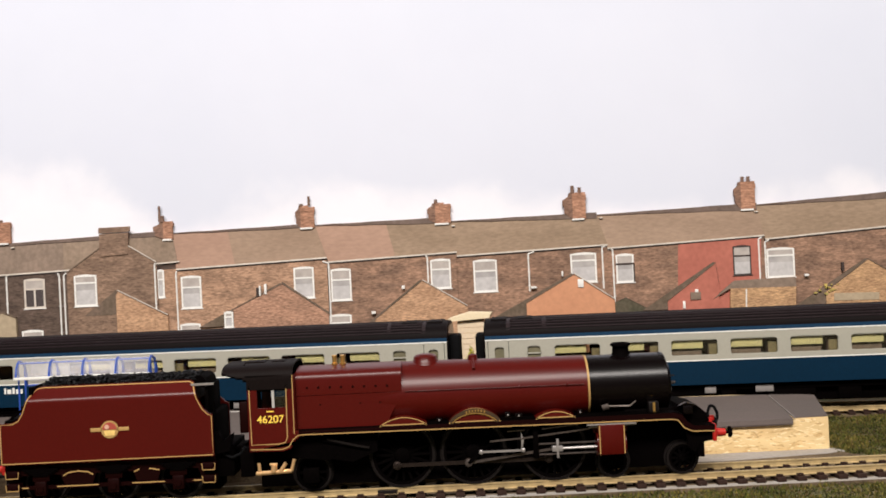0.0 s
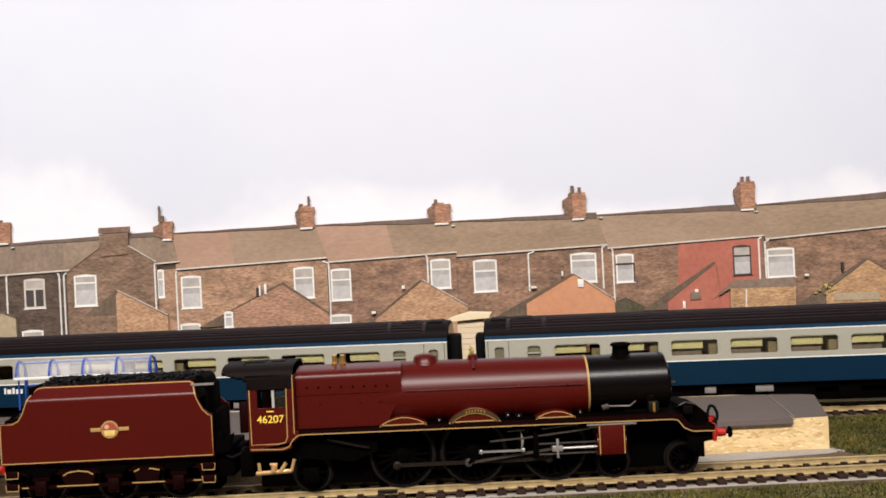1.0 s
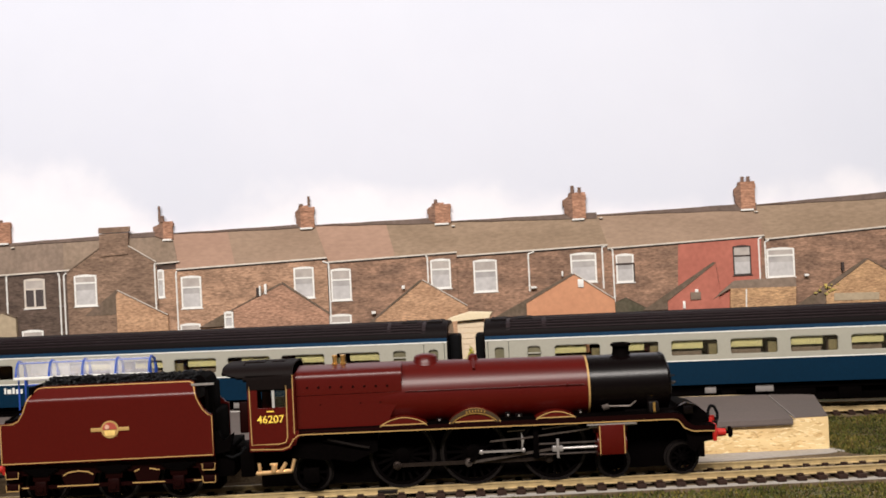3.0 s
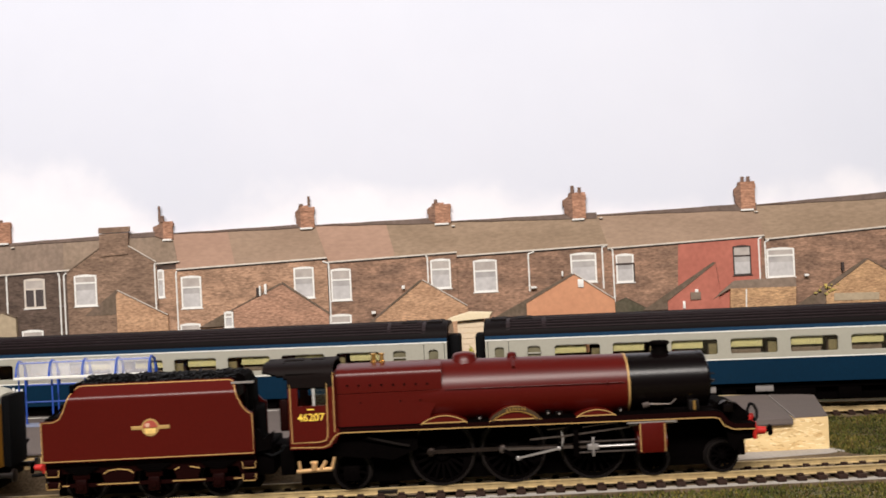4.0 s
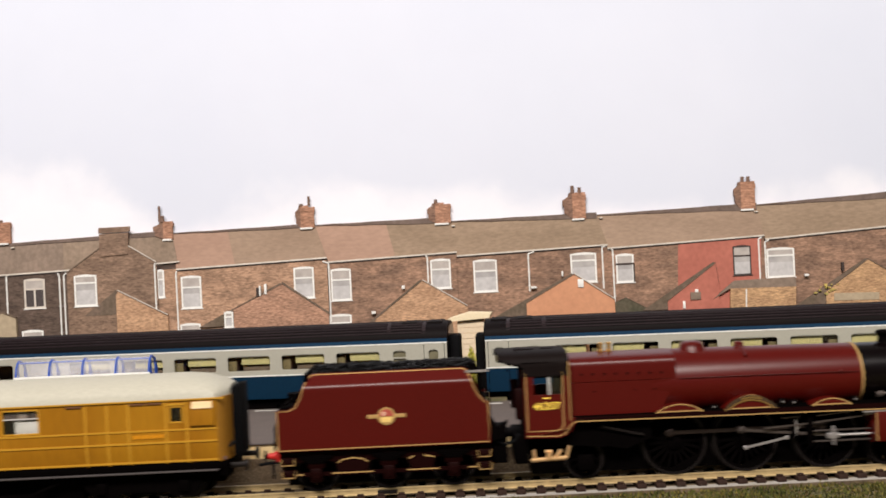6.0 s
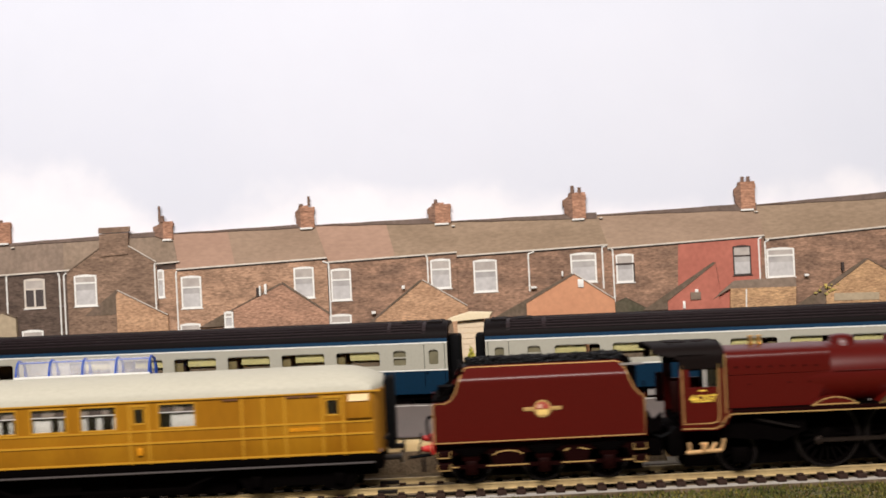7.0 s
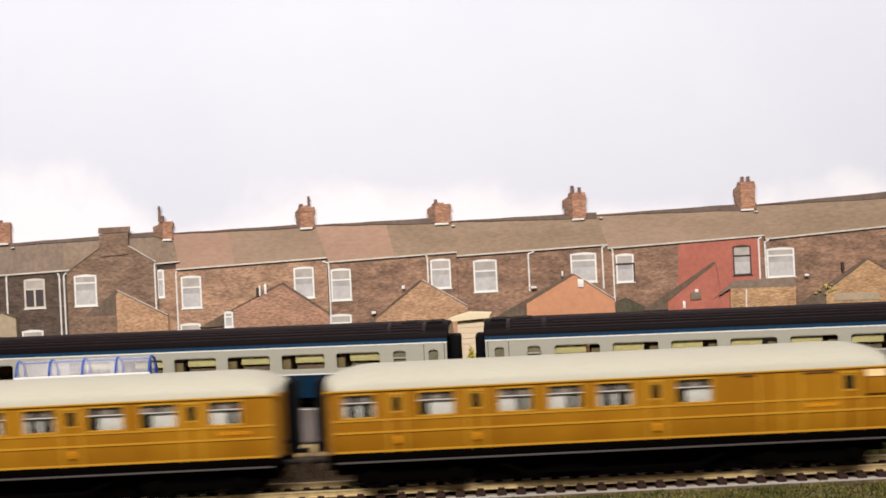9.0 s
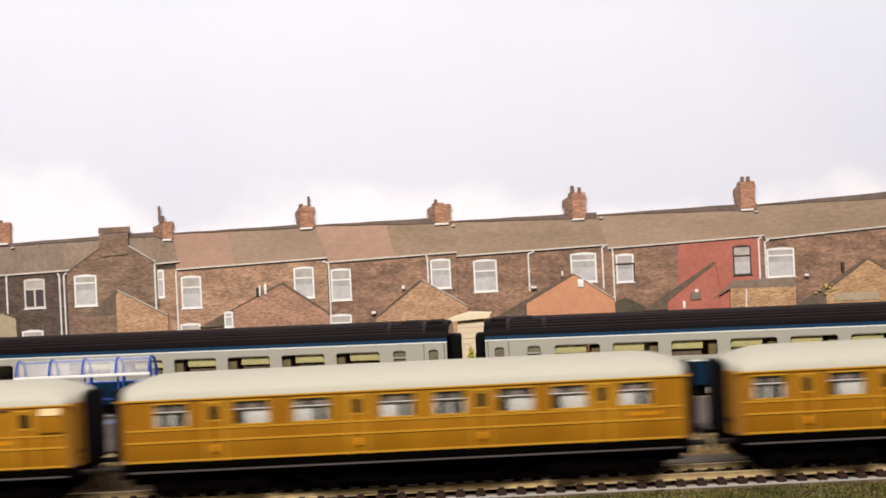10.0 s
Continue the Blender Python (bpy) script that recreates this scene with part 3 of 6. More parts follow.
    for y, z in ((-17.2, 50.0), (-15.6, 51.6), (-13.4, 52.95), (-10.6, 54.05), (-7.2, 54.7)):
        for s in (-1, 1):
            bm = bmesh.new()
            box(bm, 14, L - 14, s * y - 0.4, s * y + 0.4, z - 0.3, z + 0.5, 0.12)
            part("roof_rib", bm, RIB, c)
    for x in (13, 33, L - 33, L - 13):
        for sgn in (-1, 1):
            bm = bmesh.new()
            prism(bm, [(sgn * y, z) for y, z in ((17.4, 49.6), (14.7, 52.9), (10.5, 54.6), (6, 55.2), (6, 54), (14, 51.5), (17, 48.9))], "x", x - 1, x + 1)
            part("roof_band", bm, RIB, c, "raised band across the roof")
    for x in (7.5, 22, L - 22, L - 7.5):
        bm = bmesh.new()
        box(bm, x - 4.5, x + 4.5, -9, 9, 53.0, 55.4, 0.5)
        part("roof_vent", bm, DARK_ROOF, c)
    # ends with gangways
    for x, s in ((0, -1), (L, 1)):
        bm = bmesh.new()
        prism(bm, [(-17.2, 16), (-18.3, 30), (-17.5, 46), (-12, 52), (0, 54), (12, 52), (17.5, 46), (18.3, 30), (17.2, 16)], "x", min(x, x + s * 0.8), max(x, x + s * 0.8))
        part("coach_end", bm, BLACK, c, "black coach end")
        bm = bmesh.new()
        box(bm, min(x + s * 0.5, x + s * 6.2), max(x + s * 0.5, x + s * 6.2), -8, 8, 16, 47, 1.2)
        part("gangway", bm, RUBBER, c, "black rubber corridor gangway")
        bm = bmesh.new()
        for y in (-11, 11):
            cyl(bm, (x, y, 13), (x + s * 6, y, 13), 1.3, 10)
            lathe(bm, (x + s * 6, y, 13), (s, 0, 0), [(0, 2.6), (0.8, 2.6)], 12)
        part("buffer", bm, SOOT, c)
    # underframe
    bm = bmesh.new()
    box(bm, 1, L - 1, -15.5, 15.5, 12.0, 15.6, 0.3)
    # added fill that closes the lit gaps, black in place of shade
    box(bm, 60, L - 60, -12, 12, 4.5, 12.0, 0.3)
    box(bm, 10, L - 10, -5, 5, 5, 12.0, 0.3)
    part("underframe", bm, SOOT, c, "black underframe, filled below in place of shade")
    for x, w in ((70, 9), (100, 22), (128, 8), (152, 26), (190, 12)):
        bm = bmesh.new()
        box(bm, x, x + w, -15, -6, 5.5, 12.2, 0.4)
        box(bm, x, x + w, 6, 15, 5.5, 12.2, 0.4)
        part("equipment_box", bm, SOOT, c)
    for x, w in ((88, 5), (119, 6), (146, 9.5)):
        for y in (-15.9, 15.9):
            bm = bmesh.new()
            box(bm, x, x + w, y - 0.3, y + 0.3, 10.6, 14.2, 0.1)
            part("plate", bm, GREY_PLATE, c, "small grey plate")
    for bx in (44, L - 44):
        bm = bmesh.new()
        for y in (-14.2, 14.2):
            prism(bm, [(bx - 26, 7), (bx - 22, 11.5), (bx + 22, 11.5), (bx + 26, 7), (bx + 20, 4.5), (bx + 8, 6), (bx - 8, 6), (bx - 20, 4.5)], "y", y - 1.3, y + 1.3)
        box(bm, bx - 6, bx + 6, -13, 13, 7, 12)
        part("bogie", bm, SOOT, c)
        for ax in (bx - 17, bx + 17):
            bm = bmesh.new()
            for y in (-8.3, 8.3):
                lathe(bm, (ax, y - 1.4, 6.6), (0, 1, 0), [(0, 6.3), (1.9, 6.3), (2.0, 7.2), (2.8, 7.2)], 20)
            cyl(bm, (ax, -9, 6.6), (ax, 9, 6.6), 1.0, 8)
            part("wheelset", bm, DULL_STEEL, c)
    return c


right_coach = express_coach(BACK @ place(23.0, 0, 0), "blue and grey express coach with dark ribbed roof")
left_coach = copy_thing(right_coach, BACK @ place(1.5, 0, 0, 180))
tagged(left_coach, "blue and grey express coach with white lettering beside a shelter")
# white lettering low on the side, as bars
bm = bmesh.new()
for x0, x1, z0, z1 in ((261, 262, 23.6, 27.0), (257.8, 260.2, 23.6, 26.2), (255.6, 257.0, 23.6, 27.0), (252.8, 254.8, 23.6, 26.2), (250.8, 252, 23.6, 26.2)):
    box(bm, x0, x1, 18.3, 18.75, z0, z1)
part("lettering", bm, WHITE, left_coach, "white lettering bars")


# ---- the backscene: a printed sky board and a row of terraced houses in thin layers of card ----
def backscene():
    bm = bmesh.new()
    box(bm, -560, 560, 345, 351, -5, 420)
    tagged(new("backdrop", finish(bm, SKY)), "pale cloudy sky printed on a backscene board", "backdrop", kind="structure")


backscene()
WALL_Y = 341


def window(parent, x, z, w, h, style="sash", y=WALL_Y):
    """Window with its top left corner at x, z: frame, sill, two panes and the brick arch above."""
    frame_m = {"dark": PRINT_DARK, "grey": GUTTER}.get(style, PRINT_WHITE)
    t = 1.25 if style != "dark" else 0.9
    bar = z - h * (0.36 if style != "top" else 0.27)
    bm = bmesh.new()
    top = [(x + w * i / 8, z - 0.9 + 0.9 * math.sin(math.pi * i / 8)) for i in range(9)]
    prism(bm, top + [(x + w, z - t - 0.7), (x, z - t - 0.7)], "y", y - 0.35, y + 0.3)
    box(bm, x, x + t, y - 0.35, y + 0.3, z - h, z - t - 0.7)
    box(bm, x + w - t, x + w, y - 0.35, y + 0.3, z - h, z - t - 0.7)
    box(bm, x + t, x + w - t, y - 0.3, y + 0.3, bar - 0.6, bar + 0.6)
    box(bm, x + t, x + w - t, y - 0.3, y + 0.3, z - h, z - h + t)
    if style == "grey":
        box(bm, x + w / 2 - 0.7, x + w / 2 + 0.7, y - 0.28, y + 0.3, z - h, bar)
    fr = part("window", bm, frame_m, parent)
    if style == "half":
        bm = bmesh.new()
        box(bm, x - 0.3, x + w + 0.4, y - 0.45, y + 0.2, bar - 0.7, bar + 0.6)
        box(bm, x + w - 0.6, x + w + 0.5, y - 0.45, y + 0.2, z - h, bar)
        part("glazing_bar", bm, PRINT_DARK, fr, "dark glazing bar")
    bm = bmesh.new()
    box(bm, x - 0.7, x + w + 0.7, y - 0.6, y + 0.3, z - h - 0.7, z - h, 0.12)
    part("sill", bm, PRINT_WHITE if style != "dark" else PRINT_DARK, fr)
    for a, b, m in ((z - h + t * 0.6, bar, PRINT_NIGHT if style == "grey" else PRINT_PANE), (bar, z - t - 0.5, PRINT_SKYPANE)):
        bm = bmesh.new()
        box(bm, x + t * 0.5, x + w - t * 0.5, y - 0.12, y + 0.2, a, b)
        part("pane", bm, m, fr)
    # a paler block on the lower pane, its reflection put in as colour
    if style != "grey":
        bm = bmesh.new()
        box(bm, x + t + 0.3, x + w - t - 0.3, y - 0.17, y + 0.1, z - h + t, z - h + t + (bar - z + h) * 0.62)
        part("pane_reflection", bm, PRINT_REFLECTION, fr)
    return fr


def downpipe(parent, x, z0, z1, kick=0.0, y=WALL_Y, r=0.6):
    bm = bmesh.new()
    cyl(bm, (x, y - 0.2, z0), (x, y - 0.2, z1 - 1.6), r, 8)
    cyl(bm, (x, y - 0.2, z1 - 1.6), (x + kick, y - 0.5, z1), r, 8)
    for z in np.linspace(z0 + 4, z1 - 5, 3):
        box(bm, x - r * 1.5, x + r * 1.5, y - 0.6, y, z, z + 0.6)
    part("downpipe", bm, PRINT_WHITE, parent)


def chimney(parent, x, z, w, side, h, pots, step=0.0, y=342):
    """A stack with its lit face w wide from x, a side face coloured darker as shaded that tapers to the left, a stepped
    top and pots.
    """
    bm = bmesh.new()
    prism(bm, [(x, z), (x + w, z), (x + w, z + h * 0.7), (x + w + 0.5, z + h * 0.74), (x + w + 0.5, z + h * 0.92), (x + w - step, z + h * 0.92),
               (x + w - step, z + h), (x, z + h)], "y", y - 0.7, y + 2)
    c = part("chimney", bm, BRICK_STACK, parent)
    # the side turned from the light: its shade is put in as darker brick
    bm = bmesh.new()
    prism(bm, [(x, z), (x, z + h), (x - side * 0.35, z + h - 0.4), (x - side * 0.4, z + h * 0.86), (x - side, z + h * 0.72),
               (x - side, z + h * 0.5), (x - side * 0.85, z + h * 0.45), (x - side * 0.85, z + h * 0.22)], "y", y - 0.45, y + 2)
    part("shaded_flank", bm, BRICK_STACK_SHADED, c, "side of the stack with its shade in the brick colour")
    bm = bmesh.new()
    for k in range(2):
        box(bm, x - 0.1, x + w + 0.6 - step * k, y - 0.95, y, z + h * (0.74 + 0.12 * k), z + h * (0.74 + 0.12 * k) + 0.7)
    part("oversailing_course", bm, BRICK_STACK, c)
    bm = bmesh.new()
    prism(bm, [(x - 1.0, z - 1.0), (x + w * 0.85, z - 1.0), (x + w * 0.85, z + 0.3), (x - 0.4, z + 0.3)], "y", y - 1.1, y - 0.6)
    part("flashing", bm, PRINT_WHITE, c)
    for px, ph, r in pots:
        bm = bmesh.new()
        lathe(bm, (x + px, y + 0.3, z + h - 0.3), (0, 0, 1), [(0, r * 1.1), (ph * 0.75, r * 0.85), (ph * 0.78, r * 1.1), (ph, r)], 10)
        part("pot", bm, POT, c)
    return c


def house(label, gut, ridge, wall_m, roofs, crest, left=None, right=None):
    """A terraced house: wall below the gutter line, roof slopes leaning back, the dark far slope along the ridge.
    gut, ridge: (x, z) at both ends; roofs: (share of the length, material); crest: depth of the dark strip at both ends."""
    h = thing("terraced_house", label, "house", group="terraced houses on the backscene")
    (a, za), (b, zb) = gut
    bm = bmesh.new()
    x0, x1 = a if left is None else left, b if right is None else right
    prism(bm, [(x0, -5), (x1, -5), (x1, zb), (x0, za)], "y", WALL_Y, 344.5)
    part("wall", bm, wall_m, h)
    (c, zc), (d, zd) = ridge
    f0, roof = 0.0, None
    for f1, tone in roofs:
        bm = bmesh.new()
        def at(f, up, y):
            return (c + (d - c) * f, y, zc + (zd - zc) * f) if up else (a + (b - a) * f, y, za + (zb - za) * f)
        q = [bm.verts.new(v) for v in (at(f0, 0, WALL_Y - 0.7), at(f1, 0, WALL_Y - 0.7), at(f1, 1, 342.8), at(f0, 1, 342.8))]
        back = [bm.verts.new((v.co.x, 344.5, v.co.z)) for v in q]
        bm.faces.new(q)
        bm.faces.new(back[::-1])
        for k in range(4):
            bm.faces.new((q[k], q[(k + 1) % 4], back[(k + 1) % 4], back[k]))
        roof = part("roof", bm, tone, h)
        f0 = f1
    n = 7
    # dark wedge along the ridge: the far slope's shade, put in as colour
    bm = bmesh.new()
    top = [(c + (d - c) * i / n, zc + (zd - zc) * i / n + (0.25 * math.sin(i * 2.4 + c) if 0 < i < n else 0)) for i in range(n + 1)]
    low = [(x, z - crest[0] - (crest[1] - crest[0]) * i / n) for i, (x, z) in enumerate(top)]
    prism(bm, top + low[::-1], "y", 342, 344.5)
    part("ridge", bm, SLATE_FAR_SHADE, roof)
    bm = bmesh.new()
    prism(bm, [(a, za - 0.7), (b, zb - 0.7), (b, zb + 0.4), (a, za + 0.4)], "y", WALL_Y - 1.1, WALL_Y - 0.6)
    part("gutter", bm, GUTTER, h)
    bm = bmesh.new()
    prism(bm, [(a, za - 1.7), (b, zb - 1.7), (b, zb - 0.7), (a, za - 0.7)], "y", WALL_Y - 0.35, WALL_Y + 0.1)
    part("fascia", bm, PRINT_DARK, h)
    return h


def gable(label, left, apex, right, wall_m, y0=339, white=False, slope=0.0, eaves=0.9, foot=None):
    """A rear wing: its end wall with a pitched top, barge boards, and the dark roof slope seen beside it."""
    g = thing("rear_extension", label, "house extension", group="rear extensions on the backscene")
    bm = bmesh.new()
    prism(bm, [(left[0], -5), (right[0], -5), right, apex, left], "y", y0, WALL_Y)
    part("wall", bm, wall_m, g)
    for k, (a, b) in enumerate(((left, apex), (apex, right))):
        bm = bmesh.new()
        d = 0.5 if k == 0 and slope else eaves
        prism(bm, [a, b, (b[0], b[1] + d), (a[0], a[1] + d)], "y", y0 - 0.35, WALL_Y)
        part("roof", bm, SLATE_SHADE, g)
    if slope:
        # the slope's shade is put in as a darker slate colour
        bm = bmesh.new()
        base = foot or (left[0] - slope, left[1] - 4)
        prism(bm, [base, (left[0], base[1]), left, apex, (apex[0] - 1.5, apex[1] + 0.9)], "y", y0 + 0.5, WALL_Y)
        part("roof_slope", bm, SLATE_SHADE, g, "dark roof slope with its shade in the colour")
    if white:
        bm = bmesh.new()
        strip(bm, [(apex[0], apex[1] + eaves), (right[0], right[1] + eaves)], y0 - 0.35, 0.6, 0.15)
        part("barge_board", bm, GUTTER, g)
    return g


def fixture(name, label, x, z, w, h, m, y=338.6):
    bm = bmesh.new()
    box(bm, x, x + w, y - 0.5, y + 2.2, z, z + h, 0.15)
    return tagged(new(name, finish(bm, m)), label, name.split("_")[0], group="fixtures on the backscene")


def terrace():
    # shadow over the first house is put into its wall as darker brick
    a = house("terraced house with shadow in its brick colour and a brown slate roof", ((-337.7, 92.4), (-197.3, 96.2)), ((-336.6, 115.5), (-201.2, 119.9)), BRICK_IN_SHADOW, [(0.4, SLATE_GREY), (1, SLATE_OLD)], (1.6, 3.6), right=-214.0)
    b = house("brown brick terraced house with a warm tiled roof", ((-198.4, 90.8), (-86.6, 94.2)), ((-201.3, 117.8), (-94.6, 119.8)), BRICK, [(0.39, SLATE_WARM), (1, SLATE)], (0.5, 2.8), left=-214.0)
    c = house("brown brick terraced house with two-toned roof", ((-85.5, 90.8), (10.0, 93.7)), ((-94.6, 118.7), (6.6, 119.9)), BRICK_BROWN, [(0.52, SLATE_WARM), (1, SLATE_OLIVE)], (0.5, 4.8))
    d = house("brown brick terraced house with a slate roof", ((9.8, 90.8), (122.0, 93.8)), ((6.4, 116.8), (115.2, 118.0)), BRICK_BROWN, [(1, SLATE_OLIVE)], (0.5, 4.6))
    e = house("terraced house half brown brick, half red painted", ((121.9, 91.1), (238.4, 95.1)), ((115.2, 116.4), (234.5, 119.4)), BRICK_BROWN, [(1, SLATE)], (0.5, 5.2))
    f = house("dark brown brick terraced house with a long slate roof", ((239.1, 92.3), (367.9, 99.6)), ((234.5, 118.2), (369.1, 124.7)), BRICK_BROWN, [(1, SLATE_OLIVE)], (0.5, 6.6))
    # the red painted half
    bm = bmesh.new()
    prism(bm, [(171.9, 38.0), (233.5, 35.1), (236.3, 93.3), (174.5, 91.2)], "y", 340.75, 341.1)
    part("painted_wall", bm, RED_WALL, e, "red painted wall")
    for args in ((a, -312.1, 89.1, 15.5, 22.2, "grey"), (a, -315.1, 51.0, 15.9, 15.1, "sash"),
                 (b, -213.3, 91.3, 5.5, 21.0, "sash"), (b, -195.6, 85.6, 15.1, 24.3, "sash"), (b, -111.8, 88.3, 15.1, 23.5, "sash"), (b, -197.5, 50.4, 15.1, 15.9, "sash"),
                 (c, -84.3, 85.7, 15.1, 23.9, "sash"), (c, -10.1, 89.3, 15.1, 22.2, "sash"), (c, -86.6, 51.8, 16.4, 18.5, "sash"),
                 (d, 21.7, 87.3, 17.6, 24.3, "sash"), (d, 94.0, 88.8, 19.3, 22.2, "top"),
                 (e, 127.6, 86.5, 13.4, 21.4, "half"), (e, 214.6, 88.6, 13.4, 22.2, "dark"), (f, 239.7, 85.5, 20.6, 22.2, "top")):
        window(*args, y=340.7 if args[5] == "dark" else WALL_Y)
    for args in ((a, -324.9, 49.5, 93.0, 2.0), (a, -285.6, 43.4, 92.0, -1.2), (a, -282.2, 43.2, 91.8, 2.2),
                 (b, -198.9, 43.4, 89.5, 0.8), (c, -85.4, 46.3, 91.5, -4.5), (c, -12.0, 72.1, 92.2, -1.2),
                 (d, 62.9, 61.8, 91.1, 4.5), (d, 117.9, 61.3, 93.5, 4.0),
                 (e, 125.7, 50.8, 90.6, -1.0), (e, 234.2, 62.4, 93.8, 2.2), (f, 238.8, 63.4, 91.5, 3.0)):
        downpipe(*args)
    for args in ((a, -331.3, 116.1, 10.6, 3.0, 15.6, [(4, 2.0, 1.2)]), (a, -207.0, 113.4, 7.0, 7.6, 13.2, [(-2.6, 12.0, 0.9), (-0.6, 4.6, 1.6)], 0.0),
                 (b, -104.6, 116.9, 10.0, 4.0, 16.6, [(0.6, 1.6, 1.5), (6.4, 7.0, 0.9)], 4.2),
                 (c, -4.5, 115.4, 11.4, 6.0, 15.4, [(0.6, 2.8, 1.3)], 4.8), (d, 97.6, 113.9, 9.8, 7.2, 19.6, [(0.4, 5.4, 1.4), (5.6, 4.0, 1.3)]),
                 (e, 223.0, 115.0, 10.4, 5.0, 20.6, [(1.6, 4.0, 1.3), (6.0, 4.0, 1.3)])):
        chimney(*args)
    # lead patches on the roofs beside the stacks
    for x, z in ((-203.1, 112.0), (7.1, 112.7), (117.0, 113.3), (232.4, 112.4), (-320.6, 112.2)):
        fixture("lead_patch", "pale lead flashing patch on a roof", x, z, 2.6, 0.9, GUTTER, 341.3)
    # the tall rear wing with its broad stack
    w = gable("tall brown brick rear wing with a broad parapet", (-279.6, 91.7), (-243.6, 116.0), (-212.7, 96.1), BRICK_WING, 339.7, True)
    bm = bmesh.new()
    prism(bm, [(-254.7, 102.7), (-233.3, 103.8), (-232.5, 119.7), (-253.9, 119.4)], "y", 338.9, 341)
    prism(bm, [(-254.6, 119.9), (-231.5, 120.5), (-231.3, 124.2), (-254.0, 124.1)], "y", 338.6, 341)
    part("parapet", bm, BRICK_WING, w, "broad brick stack")
    window(w, -274.4, 90.2, 16.8, 23.5, "top", y=339.7)
    downpipe(w, -214.2, 61.8, 96.1, 1.0, y=339.7)
    bm = bmesh.new()
    strip(bm, [(-212.7, 95.6), (-195.5, 96.5)], 339.4, 1.0, 0.2)
    part("gutter", bm, GUTTER, w)
    gable("low brick outhouse with a sloping roof", (-243.7, 73.3), (-242.3, 76.6), (-205.9, 56.8), BRICK_PALE, 339, True, 14, foot=(-267.6, 59.3))
    gable("reddish brick rear extension with a low gable", (-157.2, 59.0), (-120.4, 76.1), (-86.8, 52.3), BRICK_REDDISH, slope=10, eaves=1.6, foot=(-183.4, 46.9))
    gable("pale brick rear extension with a pointed gable", (-52.7, 46.5), (-16.6, 73.6), (16.3, 52.8), BRICK_PALE, white=True, slope=16, foot=(-63.0, 40.3))
    gable("orange brick rear extension with a pointed gable", (59.9, 53.2), (96.1, 72.8), (125.3, 52.6), BRICK_RED, white=True, slope=26, foot=(36.0, 43.9))
    gable("dark mossy shed roof behind a yard", (113.2, 45.6), (133.7, 53.8), (151.6, 43.7), SHED, 340.0, eaves=0.4)
    gable("red lean-to with a steep dark roof", (164.5, 49.8), (201.0, 76.1), (202.8, 61.8), RED_WALL, slope=12, foot=(145.8, 43.6))
    g = thing("yard_wall", "flat-topped brick yard building", "outbuilding", group="rear extensions on the backscene")
    bm = bmesh.new()
    prism(bm, [(209.6, 23.8), (258.1, 21.5), (259.8, 56.1), (211.2, 56.8)], "y", 338.4, WALL_Y)
    part("wall", bm, BRICK_YARD, g)
    bm = bmesh.new()
    prism(bm, [(197.9, 49.5), (210.8, 56.8), (260.1, 56.1), (259.6, 63.3), (214.4, 62.5)], "y", 338.6, WALL_Y)
    part("roof", bm, SLATE_GREY, g)
    bm = bmesh.new()
    cyl(bm, (221.8, 338.0, 35.8), (222.7, 338.0, 55.9), 0.5, 8)
    part("downpipe", bm, PRINT_WHITE, g)
    m = gable("yellowish brick rear extension with a broad gable", (281.9, 51.3), (314.0, 73.6), (340.0, 57.3), BRICK_YARD, slope=18, foot=(260.5, 42.3))
    bm = bmesh.new()
    rng = random.Random(12)
    for k in range(16):
        x, z = 282.0, 53.0
        r = rng.uniform(0.5, 1.2)
        x, z = x + rng.uniform(-9, 9), z + rng.uniform(-3.5, 3.5)
        prism(bm, [(x + r * math.cos(i * 1.05) * rng.uniform(0.8, 1.6), z + r * math.sin(i * 1.05) * 0.8) for i in range(6)], "y", 338.2, 339.4)
    part("moss", bm, MOSS, m, "yellow-green moss on the eaves")
    bm = bmesh.new()
    prism(bm, [(287.4, 44.3), (320.9, 43.5), (321.2, 49.0), (287.7, 49.8)], "y", 338.6, 339.2)
    part("rendered_panel", bm, OUTHOUSE, m)
    # vents, boxes and posts on the back walls
    for x, z, ww, hh in ((-137.5, 68.2, 1.2, 7.5), (-133.7, 69.2, 1.8, 7.5), (98.5, 63.1, 4.2, 6.0), (-31.9, 68.1, 2.2, 2.6), (-55.0, 50.8, 3.0, 1.8),
                         (86.8, 72.0, 1.2, 3.6), (175.5, 43.8, 1.8, 5.4), (184.9, 55.1, 2.4, 2.4), (266.6, 63.3, 3.0, 1.6), (63.8, 63.9, 4.0, 1.5)):
        fixture("vent_box", "small white vent on a back extension", x, z, ww, hh, PRINT_WHITE)
    fixture("cistern_box", "grey cistern box on a lean-to roof", 181.3, 49.9, 7.6, 5.6, SLATE_GREY)
    fixture("flue_post", "dark flue post on an extension roof", 294.3, 65.8, 1.6, 6.5, PRINT_DARK)
    fixture("flue_post", "dark flue post on an extension roof", -139.6, 67.8, 1.8, 6.5, PRINT_DARK)
    s = thing("porch_window", "small white side window under a sloping roof", "window", group="fixtures on the backscene")
    window(s, -164.2, 58.0, 6.7, 12.1, "sash", y=338.8)
    gable("low cream outhouse beside the terrace", (-339.0, 60.8), (-327.9, 64.4), (-318.1, 60.2), OUTHOUSE, 338)


terrace()


# ---- the express locomotive ----
def mirror_y(build):
    """Calls build(bm, side) for both sides in one mesh."""
    def both(bm):
        build(bm, -1)
        build(bm, 1)
    return both


def yrange(side, a, b):
    return (min(side * a, side * b), max(side * a, side * b))


